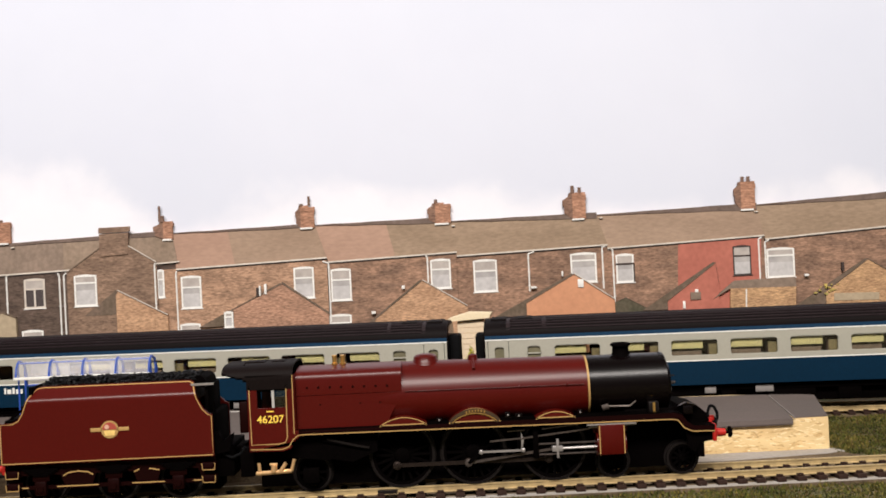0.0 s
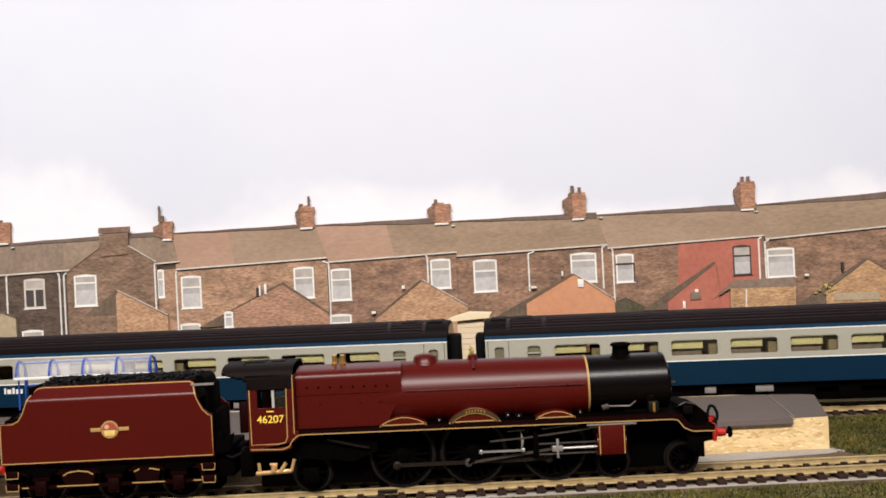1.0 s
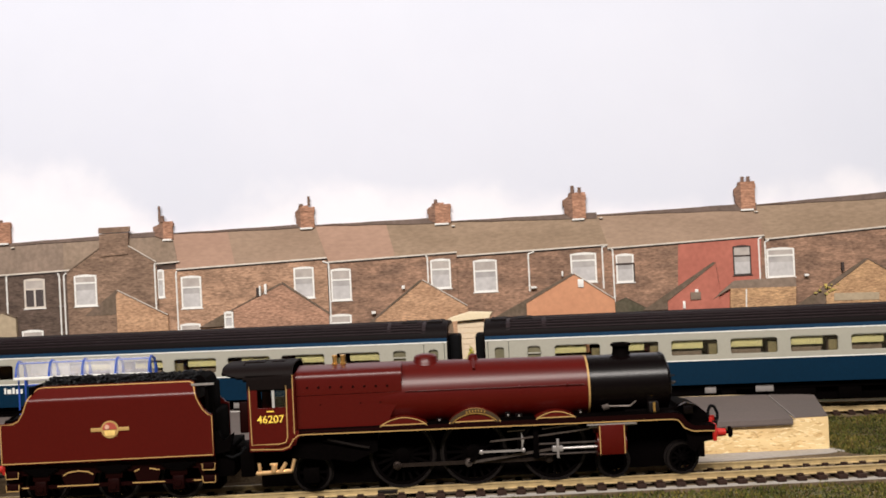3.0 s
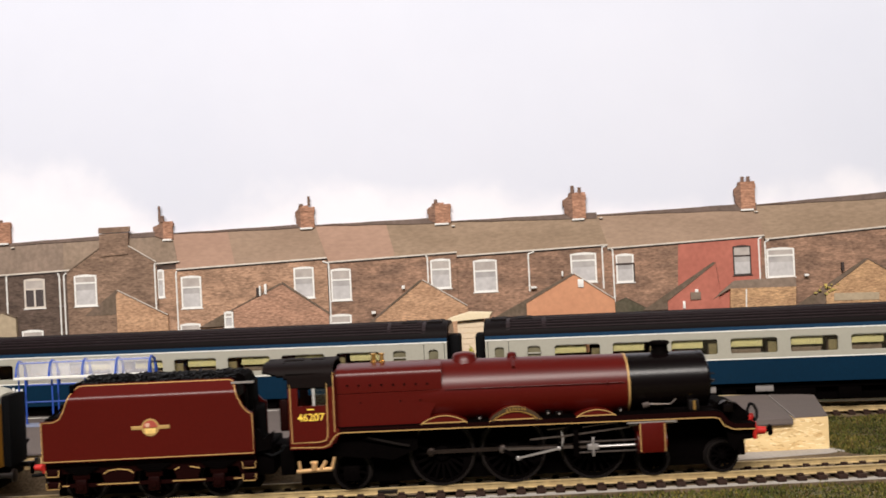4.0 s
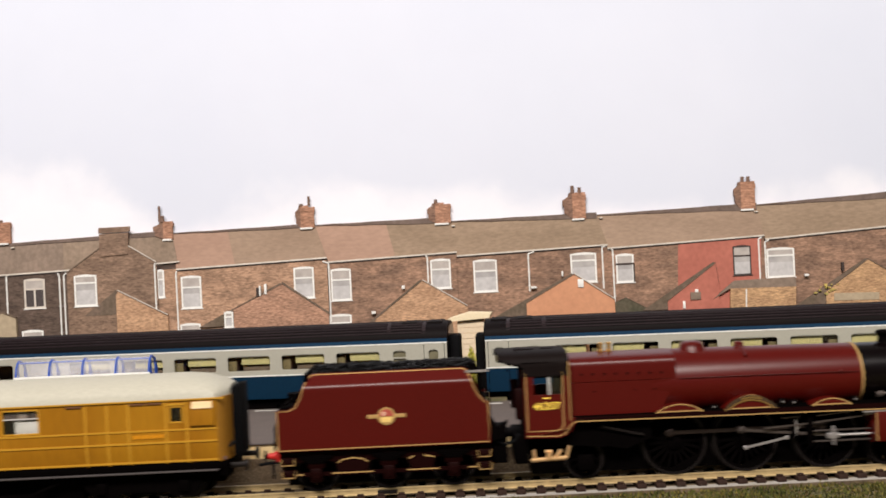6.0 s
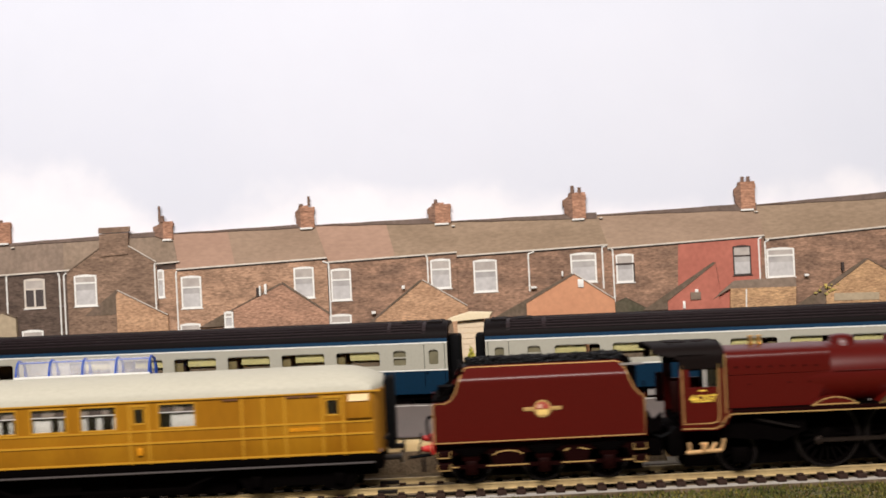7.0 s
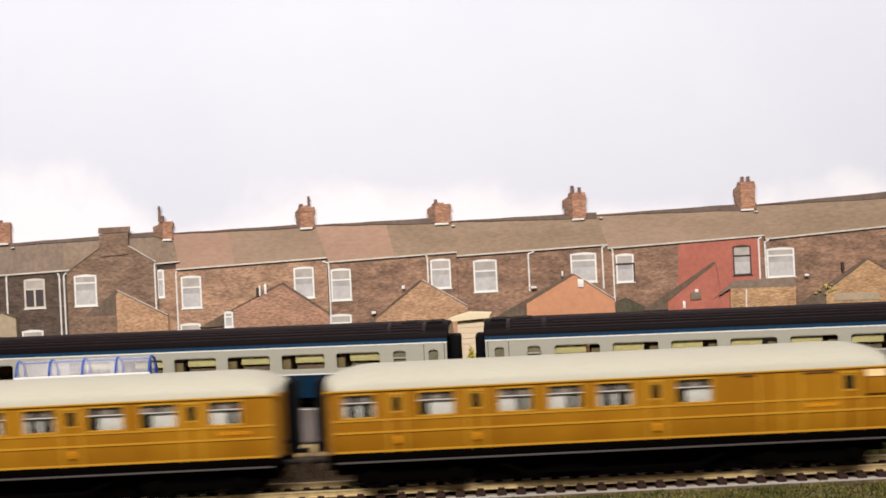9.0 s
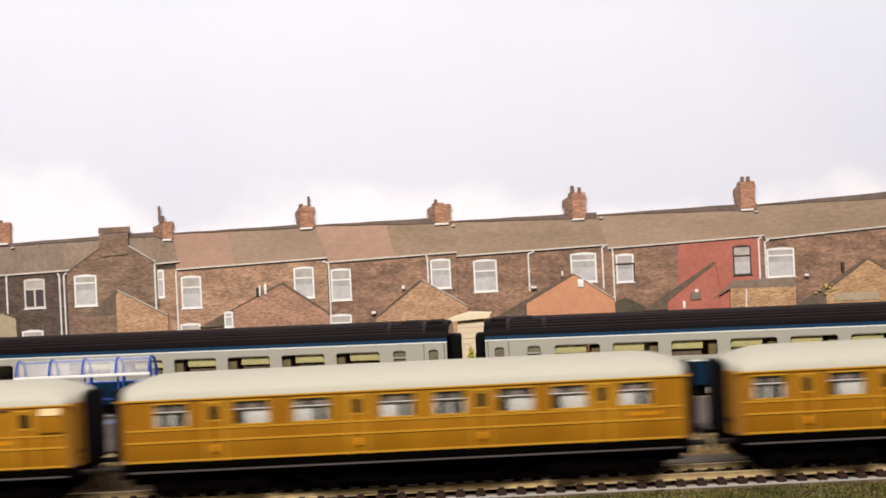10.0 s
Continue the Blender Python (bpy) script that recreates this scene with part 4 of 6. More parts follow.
def annulus(bm, y0, y1, r0, r1, seg=40, cx=0.0, cz=0.0):
    rows = []
    for y, r in ((y0, r0), (y0, r1), (y1, r1), (y1, r0)):
        rows.append([bm.verts.new((cx + r * math.cos(2 * math.pi * i / seg), y, cz + r * math.sin(2 * math.pi * i / seg))) for i in range(seg)])
    for k in range(4):
        a, b = rows[k], rows[(k + 1) % 4]
        for i in range(seg):
            j = (i + 1) % seg
            bm.faces.new((a[i], a[j], b[j], b[i]))


def wheelset(parent, x, r, spokes, crank=None, name="wheel", body=SOOT, half=8.9):
    """Two wheels on an axle; the spokes, tyre and crank boss ride on it."""
    bm = bmesh.new()
    cyl(bm, (0, -half, 0), (0, half, 0), 1.3, 10)
    w = part(name, bm, SOOT, parent)
    w.matrix_basis = place(x, 0, r + LIFT)
    bm = bmesh.new()
    for s in (-1, 1):
        annulus(bm, *yrange(s, half - 1.9, half + 0.3), r - 0.9, r)
        annulus(bm, *yrange(s, half - 2.4, half - 1.9), r - 0.9, r + 0.7)
    part("tyre", bm, DULL_STEEL, w, "dull steel tyre")
    bm = bmesh.new()
    for s in (-1, 1):
        annulus(bm, *yrange(s, half - 1.6, half + 0.1), r - 2.0, r - 0.85)
        lathe(bm, (0, s * (half - 1.8), 0), (0, s, 0), [(0, r * 0.24), (2.2, r * 0.24), (2.6, r * 0.18)], 16)
        for k in range(spokes):
            a = 2 * math.pi * k / spokes
            ca, sa = math.cos(a), math.sin(a)
            n0, n1 = 0.45 + r * 0.015, 0.3 + r * 0.01
            y0, y1 = yrange(s, half - 1.4, half - 0.3)
            pts = [(r * 0.2 * ca - n0 * sa, r * 0.2 * sa + n0 * ca), (r * 0.2 * ca + n0 * sa, r * 0.2 * sa - n0 * ca),
                   ((r - 1.5) * ca + n1 * sa, (r - 1.5) * sa - n1 * ca), ((r - 1.5) * ca - n1 * sa, (r - 1.5) * sa + n1 * ca)]
            prism(bm, pts, "y", y0, y1)
        if crank is not None:
            a = radians(crank)
            lathe(bm, (CRANK * math.cos(a), s * (half - 1.5), CRANK * math.sin(a)), (0, s, 0), [(0, 1.9), (2.0, 1.9)], 14)
            b = a + math.pi
            prism(bm, arc(0, 0, r - 1.6, math.degrees(b) - 38, math.degrees(b) + 38, 10), "y", *yrange(s, half - 1.5, half - 0.1))
    part("spokes_and_boss", bm, body, w)
    return w


CRANK, PHASE = 4.5, 240.0
DRIVE_R, BOGIE_R, TRAIL_R, TENDER_R, COACH_R = 13.0, 6.4, 7.6, 8.4, 7.0


def text_mesh(words, height):
    cu = bpy.data.curves.new("text", "FONT")
    cu.body, cu.size, cu.extrude, cu.offset = words, 1.0, 0.02, 0.012
    cu.align_x, cu.align_y = "CENTER", "CENTER"
    ob = bpy.data.objects.new("text", cu)
    scene.collection.objects.link(ob)
    dg = bpy.context.evaluated_depsgraph_get()
    me = bpy.data.meshes.new_from_object(ob.evaluated_get(dg))
    bpy.data.objects.remove(ob)
    zs = [v.co.y for v in me.vertices]
    k = height * MM / (max(zs) - min(zs))
    me.transform(Matrix.Diagonal((k * 1.05, k, k, 1)))
    me.transform(Euler((radians(90), 0, 0)).to_matrix().to_4x4())
    return me


def cab_section(half, eave, top, n=14):
    pts = [(half, eave - 4), (half, eave)]
    pts += [(half * math.cos(radians(a)) ** 0.5, eave + (top - eave) * math.sin(radians(a)) ** 0.85) for a in np.linspace(8, 90, n // 2)]
    return pts + [(-y, z) for y, z in pts[-2::-1]]


def locomotive():
    l = thing("steam_locomotive", "maroon express steam locomotive with gold lining and black smokebox", "locomotive", place(0, 0, 0))
    # boiler barrel, tapered
    bm = bmesh.new()
    lathe(bm, (-34, 0, 37.3), (1, 0, 0), [(0, 13.2), (14.9, 13.5), (39.5, 13.2), (90.0, 12.4)], 64)
    boiler = part("boiler", bm, MAROON, l, "glossy maroon tapered boiler barrel")
    for x, r in ((9.2, 12.85), (11.4, 12.8)):
        bm = bmesh.new()
        annulus_x(bm, x - 0.25, x + 0.25, r - 0.1, r + 0.4, 37.3)
        part("boiler_band", bm, MAROON, boiler)
    bm = bmesh.new()
    annulus_x(bm, 55.4, 56.2, 11.6, 12.6, 37.3)
    part("front_band", bm, LINING, boiler, "gold lined boiler band")
    bm = bmesh.new()
    cyl(bm, (-18, -13.55, 40.3), (54, -12.75, 39.7), 0.16, 8)
    for x in (-9, 9, 28, 47):
        cyl(bm, (x, -12.2, 40.1), (x, -13.7, 40.1), 0.35, 8)
    part("handrail", bm, MAROON, boiler)
    bm = bmesh.new()
    lathe(bm, (-9.5, 0, 49.3), (0, 0, 1), [(0, 6.2), (1.0, 5.6), (1.9, 5.0), (3.2, 4.7), (3.9, 3.9), (4.3, 2.2), (4.4, 0.1)], 28)
    part("dome", bm, MAROON, boiler, "low maroon dome")
    bm = bmesh.new()
    lathe(bm, (10.0, 0, 49.2), (0, 0, 1), [(0, 2.6), (1.6, 2.0), (3.0, 1.8), (3.4, 1.0), (3.5, 0.1)], 20)
    for s in (-1, 1):
        cyl(bm, (10.0, s * 2, 51.0), (10.0, s * 9.5, 47.4), 0.6, 8)
    part("top_feed", bm, MAROON, boiler)
    # smokebox
    bm = bmesh.new()
    lathe(bm, (56.2, 0, 37.3), (1, 0, 0), [(0, 12.3), (31.4, 12.3), (31.8, 12.0), (32.1, 10.6), (32.3, 9.4), (33.2, 8.6), (34.2, 5.0), (34.5, 0.1)], 56)
    sm = part("smokebox", bm, BLACK, l, "black smokebox with domed door")
    bm = bmesh.new()
    annulus_x(bm, 86.4, 87.3, 11.5, 12.46, 37.3)
    for k in range(40):
        a = 2 * math.pi * k / 40
        lathe(bm, (85.8, 12.2 * math.cos(a), 37.3 + 12.2 * math.sin(a)), (0, math.cos(a), math.sin(a)), [(0, 0.22), (0.22, 0.2), (0.3, 0.08)], 6)
    part("riveted_ring", bm, BLACK, sm, "riveted front ring")
    bm = bmesh.new()
    lathe(bm, (71.0, 0, 48.4), (0, 0, 1), [(0, 5.0), (0.8, 4.1), (1.8, 3.5), (3.6, 3.3), (4.4, 3.4), (4.7, 4.2), (5.4, 4.1), (5.9, 3.4), (5.9, 2.4), (2, 2.2)], 28)
    part("chimney", bm, SOOT, sm, "short black chimney")
    bm = bmesh.new()
    cyl(bm, (90, 0, 37), (93.0, 0, 37), 0.6, 8)
    cyl(bm, (92.4, -2.6, 37.2), (92.4, 2.4, 36), 0.25, 6)
    cyl(bm, (88, -10.6, 41.2), (90.4, -10.6, 41.2), 0.3, 6)
    part("door_dart", bm, DULL_STEEL, sm)
    bm = bmesh.new()
    prism(bm, [(-11, 23), (-9, 28), (9, 28), (11, 23)], "x", 70, 90)
    box(bm, 60, 71, -8, 8, 23, 27)
    part("saddle", bm, SOOT, l)
    bm = bmesh.new()
    cyl(bm, (60.5, -13.2, 29.8), (63, -13.2, 30.4), 1.2, 10)
    cyl(bm, (63, -13.2, 30.4), (71.5, -13.4, 30.2), 0.35, 8)
    cyl(bm, (71.5, -13.4, 30.2), (74, -13.0, 32.0), 0.35, 8)
    part("ejector_pipe", bm, STEEL_MID, l, "steel ejector and pipe")
    bm = bmesh.new()
    box(bm, 79.0, 83.0, -13.6, -10, 27.2, 31.4, 0.3)
    part("valve_cover", bm, DULL_STEEL, l)
    bm = bmesh.new()
    box(bm, 80.6, 81.5, -13.9, -13.5, 27.4, 31.2)
    part("brass_strip", bm, BRASS, l)
    # Belpaire firebox: flat shoulders, side that slopes back below
    bm = bmesh.new()
    sec = [(-13.2, 40.4), (-13.4, 46.6), (-13.1, 47.9), (-12.4, 48.8), (-11.3, 49.4), (-9.6, 50.1), (0, 51.0), (9.6, 50.1), (11.3, 49.4), (12.4, 48.8), (13.1, 47.9), (13.4, 46.6), (13.2, 40.4)]
    prism(bm, sec, "x", -61.5, -19.2)
    fb = part("firebox", bm, MAROON, l, "maroon square-shouldered firebox")
    bm = bmesh.new()
    prism(bm, [(-61.5, 26), (-26, 26), (-23.5, 32), (-20.5, 37), (-19.6, 40.2), (-61.5, 40.2)], "y", -13.25, 13.25)
    part("lower_firebox", bm, MAROON, fb)
    bm = bmesh.new()
    for x in np.linspace(-57, -25, 8):
        lathe(bm, (x, -13.5, 43.4 - 0.02 * x - 1.0), (0, 1, 0), [(0, 0.4), (0.3, 0.55), (0.5, 0.55)], 8)
    for x in (-52, -36, -28):
        lathe(bm, (x, -13.45, 36.5), (0, 1, 0), [(0, 0.3), (0.4, 0.4)], 8)
    part("washout_plug", bm, MAROON_DARK, fb)
    for x in (-46.9, -43.5):
        bm = bmesh.new()
        lathe(bm, (x, 0, 50.7), (0, 0, 1), [(0, 1.3), (0.8, 1.3), (1.0, 0.9), (3.3, 0.9), (3.5, 1.2), (4.0, 1.1), (4.2, 0.4)], 14)
        part("safety_valve", bm, BRASS, fb, "brass safety valve")
    # running plate and valance
    bm = bmesh.new()
    top = [(-61.5, 27.2), (88.5, 27.2), (91.5, 26.4), (93.5, 23.5), (96, 21.8), (104.5, 21.6), (104.5, 20.4), (95.7, 20.6), (92.9, 22.0), (90.7, 25.0), (88.5, 25.9), (-61.5, 25.9)]
    prism(bm, top, "y", -16.0, 16.0)
    part("running_plate", bm, SOOT, l, "black running plate")

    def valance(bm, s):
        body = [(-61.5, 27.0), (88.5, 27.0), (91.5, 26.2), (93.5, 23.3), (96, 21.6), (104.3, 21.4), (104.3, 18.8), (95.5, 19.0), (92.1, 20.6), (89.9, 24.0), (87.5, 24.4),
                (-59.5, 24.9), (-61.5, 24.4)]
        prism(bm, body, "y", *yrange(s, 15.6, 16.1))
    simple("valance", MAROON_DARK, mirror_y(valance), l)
    bm = bmesh.new()
    strip(bm, [(-80.0, 20.4), (-67.5, 20.0), (-64.8, 20.9), (-63.0, 23.6), (-61.2, 25.1), (-59.5, 25.4), (87.5, 24.5), (89.9, 24.0), (92.2, 20.9), (95.7, 19.4), (104.2, 19.2)], -16.2, 0.42, 0.12)
    part("lining", bm, LINING, l, "gold lining along the valance")
    for x, w, h in ((21.5, 2.2, 3.0), (25.5, 3.0, 2.2), (50.5, 2.0, 2.6), (-6.0, 2.4, 1.8)):
        bm = bmesh.new()
        box(bm, x, x + w, -14.2, -11.5, 27.1, 27.2 + h, 0.25)
        cyl(bm, (x + w / 2, -14.5, 27.2 + h * 0.6), (x + w / 2, -14.0, 27.2 + h * 0.6), 0.5, 8)
        lu = part("lubricator", bm, BLACK, l, "small black lubricator")
        bm = bmesh.new()
        lathe(bm, (x + w / 2, -14.5, 27.2 + h * 0.6), (0, -1, 0), [(0, 0.45), (0.3, 0.3)], 8)
        part("lubricator_knob", bm, STEEL, lu)
    bm = bmesh.new()
    cyl(bm, (20, -13.8, 28.0), (33, -13.8, 28.0), 0.22, 8)
    part("oil_pipe", bm, SOOT, l)
    # splashers
    for x0, x1, h, plate in ((-28.3, -9.8, 3.3, False), (-0.9, 19.4, 5.6, True), (33.6, 49.3, 2.8, False)):
        bm = bmesh.new()
        out = [(x0, 27.2)] + [(x0 + (x1 - x0) * i / 16, 27.2 + h * math.sin(math.pi * i / 16) ** 0.75) for i in range(1, 16)] + [(x1, 27.2)]
        prism(bm, out, "y", -16.0, -7)
        sp = part("splasher", bm, MAROON, l, "maroon splasher edged in gold")
        bm = bmesh.new()
        strip(bm, [(x, z - 0.25) for x, z in out], -16.0, 0.38 if not plate else 0.45, 0.2)
        strip(bm, [(x0 + 0.3, 27.5), (x1 - 0.3, 27.5)], -16.0, 0.45, 0.2)
        part("edging", bm, LINING, sp, "gold edging")
        if plate:
            bm = bmesh.new()
            inner = [((x - 9.25) * 0.93 + 9.25, 27.2 + (z - 27.2) * 0.80) for x, z in out]
            strip(bm, inner, -16.05, 1.9, 0.2)
            part("nameplate", bm, mat("nameplate_ground", (0.05, 0.028, 0.012), 0.5, 0.2), sp, "curved nameplate with gold rims")
            bm = bmesh.new()
            strip(bm, [((x - 9.25) * 0.87 + 9.25, 27.2 + (z - 27.2) * 0.62) for x, z in out], -16.1, 0.4, 0.3)
            for k in range(5, 12):
                a, b = inner[k], inner[k + 1]
                box(bm, a[0] + 0.15, a[0] + 0.75, -16.5, -16.1, a[1] - 0.45, a[1] + 0.5)
            part("letter_bar", bm, BRASS, sp)
        bm = bmesh.new()
        prism(bm, [(y, z) for y, z in ((7, 27.2), (16, 27.2), (16, 27.2 + h * 0.8), (7, 27.2 + h))], "x", x0 + 3, x1 - 3)
        part("splasher", bm, MAROON, l)
    # cab
    def cab_side(bm, s):
        y = yrange(s, 15.6, 16.2)
        box(bm, -80.4, -62.0, *y, 21.5, 36.6)
        box(bm, -80.4, -76.6, *y, 36.6, 46)
        box(bm, -64.6, -62.0, *y, 36.6, 46)
        prism(bm, [(-80.4, 19.6), (-67, 19.3), (-64, 20.2), (-62.2, 23), (-60.6, 24.4), (-60.6, 27.2), (-62, 27.2), (-62, 21.5), (-80.4, 21.5)], "y", *y)
    cab = simple("cab_side", MAROON, lambda bm: cab_side(bm, -1), l, "maroon cab side sheet")
    simple("cab_side", MAROON, lambda bm: cab_side(bm, 1), l)
    bm = bmesh.new()
    box(bm, -62.6, -61.6, -15.6, 15.6, 27, 49.0)
    part("cab_front", bm, MAROON, cab)
    bm = bmesh.new()
    box(bm, -80.2, -62.6, -15.5, 15.5, 21, 23)
    box(bm, -66, -62.7, -11, 11, 23, 44)
    part("cab_floor", bm, SOOT, cab)
    bm = bmesh.new()
    sec = cab_section(16.35, 48.0, 53.6, 30)
    inner = [(y * 0.95, z - 0.8) for y, z in sec]
    for a, b, c, d in zip(sec, sec[1:], inner[1:], inner):
        prism(bm, [a, b, c, d], "x", -80.6, -62.2)
        for k in range(14):
            if min(a[1], b[1]) > 47.6 + 3.0 * (k / 13) ** 0.8:
                prism(bm, [a, b, c, d], "x", -81.3 - 0.7 * k, -80.6 - 0.7 * k)
    bmesh.ops.remove_doubles(bm, verts=bm.verts, dist=0.02)
    rf = part("cab_roof", bm, ROOF_BLACK, cab, "matt black curved cab roof")
    bm = bmesh.new()
    box(bm, -83, -75, -5, 5, 53.2, 54.0, 0.2)
    box(bm, -72, -67, -4, 4, 53.2, 53.9, 0.2)
    part("roof_vent", bm, ROOF_BLACK, rf)
    bm = bmesh.new()
    box(bm, -70.8, -69.8, -15.9, -15.2, 36.6, 46)
    part("window_bar", bm, mat("grey_bar", (0.4, 0.38, 0.36), 0.5), cab)
    bm = bmesh.new()
    box(bm, -69.8, -64.8, -15.4, -15.1, 36.8, 46)
    g = part("window_pane", bm, GLASS, cab)
    g.visible_shadow = False
    bm = bmesh.new()
    strip(bm, [(-79.6, 45.5), (-79.4, 22.2), (-68.4, 22.2), (-66.0, 22.8), (-65.2, 24.6), (-64.9, 45.5)], -16.2, 0.42, 0.15)
    strip(bm, [(-62.3, 49.4), (-62.4, 26)], -16.25, 0.38, 0.15)
    part("lining", bm, LINING, cab, "gold lining")
    num = new("running_number", text_mesh("46207", 3.0))
    num.data.materials.append(YELLOW)
    num.parent = cab
    num.matrix_basis = place(-71.6, -16.35, 32.0)
    num["label"] = "yellow running number 46207"
    bm = bmesh.new()
    box(bm, -73.0, -70.2, -16.4, -16.2, 35.0, 35.5)
    part("class_mark", bm, YELLOW, cab)
    # rear of the cab: handrails, fall plate, and steps
    for s in (-1, 1):
        bm = bmesh.new()
        box(bm, -84.0, -80.6, *yrange(s, 14.6, 15.4), 27, 39.5, 0.5)
        part("cab_door", bm, MAROON_DARK, cab, "dark maroon cab door")
    bm = bmesh.new()
    box(bm, -90, -80, -7, 7, 19, 20.5, 0.3)
    box(bm, -85, -79.5, -13, 13, 9.0, 20.5, 0.4)
    part("drag_box", bm, SOOT, l)
    # pipework below the cab
    bm = bmesh.new()
    cyl(bm, (-78.5, -14, 10.4), (-64.5, -14, 10.9), 0.85, 10)
    cyl(bm, (-64.5, -14, 10.9), (-63.2, -14, 15.5), 0.7, 10)
    cyl(bm, (-77, -14, 10.5), (-77.4, -14, 14.5), 0.7, 10)
    cyl(bm, (-71.5, -14.3, 10.8), (-71.2, -14.3, 13.8), 1.2, 12)
    cyl(bm, (-68.8, -14.2, 11), (-66.6, -14.2, 14.2), 0.8, 10)
    cyl(bm, (-73, -14.2, 13.8), (-70, -14.2, 13.9), 0.5, 10)
    part("injector", bm, COPPER, l, "copper injector and pipes")
    # frames
    bm = bmesh.new()
    for y in (-5.6, 5.6):
        prism(bm, [(-80, 12), (-66, 9), (-46, 9), (-40, 12), (52, 12), (58, 15), (100, 15), (103, 19), (103, 24), (-80, 24)], "y", y - 0.7, y + 0.7)
    box(bm, -60, 90, -5, 5, 16, 27)
    prism(bm, [(-62, 24), (-30, 24), (-30, 17), (-40, 13), (-62, 17)], "y", -12.5, 12.5)
    part("mainframe", bm, SOOT, l)

    def trailing_frame(bm, s):
        y = yrange(s, 11.5, 12.6)
        prism(bm, [(-80, 20), (-66, 16), (-49, 14), (-42, 20), (-32, 20), (-32, 22), (-80, 24)], "y", *y)
        box(bm, -60, -53.5, *yrange(s, 12, 14), 5.5, 11.5, 0.5)
        prism(bm, [(-36.5, 19.6), (-52, 22.6), (-52, 22.0), (-36.5, 18.6)], "y", *yrange(s, 13, 13.6))
    simple("trailing_truck", SOOT, mirror_y(trailing_frame), l)
    bm = bmesh.new()
    strip(bm, [(-50, 22.7), (-36.5, 19.2), (-33.2, 18.6)], -13.4, 0.8, 0.3)
    part("ash_pan_rod", bm, DULL_STEEL, l)
    # cylinders, slide bars, front end
    def cylinder(bm, s):
        lathe(bm, (57.5, s * 12.6, 15.6), (1, 0, 0), [(0, 4.6), (11.5, 4.6)], 24)
        box(bm, 58, 68.6, *yrange(s, 9, 17.2), 11.8, 23.8, 0.5)
        lathe(bm, (56.5, s * 11.5, 22.0), (1, 0, 0), [(0, 2.3), (13.5, 2.3)], 16)
    cy = simple("cylinder", MAROON, mirror_y(cylinder), l, "maroon cylinder casing lined in gold")
    bm = bmesh.new()
    strip(bm, [(58.4, 23.4), (58.4, 12.2)], -17.2, 0.42, 0.12)
    strip(bm, [(68.1, 23.4), (68.1, 12.2)], -17.2, 0.42, 0.12)
    part("lining", bm, LINING, cy)
    bm = bmesh.new()
    cyl(bm, (54.5, -15.0, 22.6), (73.5, -15.0, 23.3), 0.4, 8)
    box(bm, 53.5, 73, -16.9, -16.0, 23.6, 24.1)
    part("steam_pipe", bm, STEEL, cy)
    for s in (-1, 1):
        bm = bmesh.new()
        for z in (12.4, 16.6):
            box(bm, 33.5, 58, *yrange(s, 12.2, 13.6), z - 0.27, z + 0.27, 0.1)
        part("slide_bar", bm, STEEL_MID, l, "worn steel slide bars")
        bm = bmesh.new()
        box(bm, 32.2, 34.4, *yrange(s, 11, 14), 11, 24, 0.3)
        box(bm, 26.0, 27.6, *yrange(s, 11, 13.5), 14, 24, 0.3)
        part("gear_bracket", bm, SOOT, l)
        bm = bmesh.new()
        prism(bm, [(26.0, 22.5), (27.4, 22.5), (28.6, 18.5), (27.4, 14.5), (26.0, 14.5), (27.1, 18.5)], "y", *yrange(s, 12.6, 13.4))
        part("expansion_link", bm, STEEL, l)
        bm = bmesh.new()
        strip_rod(bm, (15, 18.6), (27, 19.3), 0.3, s, 13.2)
        strip_rod(bm, (27, 19.2), (55, 21.9), 0.3, s, 13.3)
        strip_rod(bm, (22, 22.3), (29, 22.6), 0.25, s, 13.3)
        strip_rod(bm, (36, 22.8), (50, 24.0), 0.22, s, 14.2)
        part("valve_rod", bm, STEEL_MID, l)
    bm = bmesh.new()
    prism(bm, [(89, 27), (91, 29.4), (95, 29.6), (99.5, 28.2), (102.6, 25.4), (104, 22), (97, 21.5), (93, 25.5)], "y", -9.5, 9.5)
    part("front_casing", bm, SOOT, l)
    bm = bmesh.new()
    prism(bm, [(91, 28.8), (94, 30.2), (98.5, 29.2), (98, 28.6), (94, 29.4)], "y", -12, -9)
    box(bm, 93, 97, -12, -8.5, 25.4, 29, 0.4)
    part("front_step", bm, BLACK, l)
    bm = bmesh.new()
    box(bm, 103.6, 105.0, -15.8, 15.8, 15.0, 21.6, 0.2)
    bb = part("buffer_beam", bm, RED, l, "red buffer beam")
    bm = bmesh.new()
    prism(bm, [(93.0, 20), (97, 18.6), (103.6, 18.6), (103.6, 15.2), (99, 14.6), (96.5, 10.5), (94, 13)], "y", -14.5, -13.5)
    prism(bm, [(93.0, 20), (97, 18.6), (103.6, 18.6), (103.6, 15.2), (99, 14.6), (96.5, 10.5), (94, 13)], "y", 13.5, 14.5)
    box(bm, 97.5, 100.5, -13.5, 13.5, 8.5, 15, 0.3)
    part("front_frame", bm, SOOT, l)
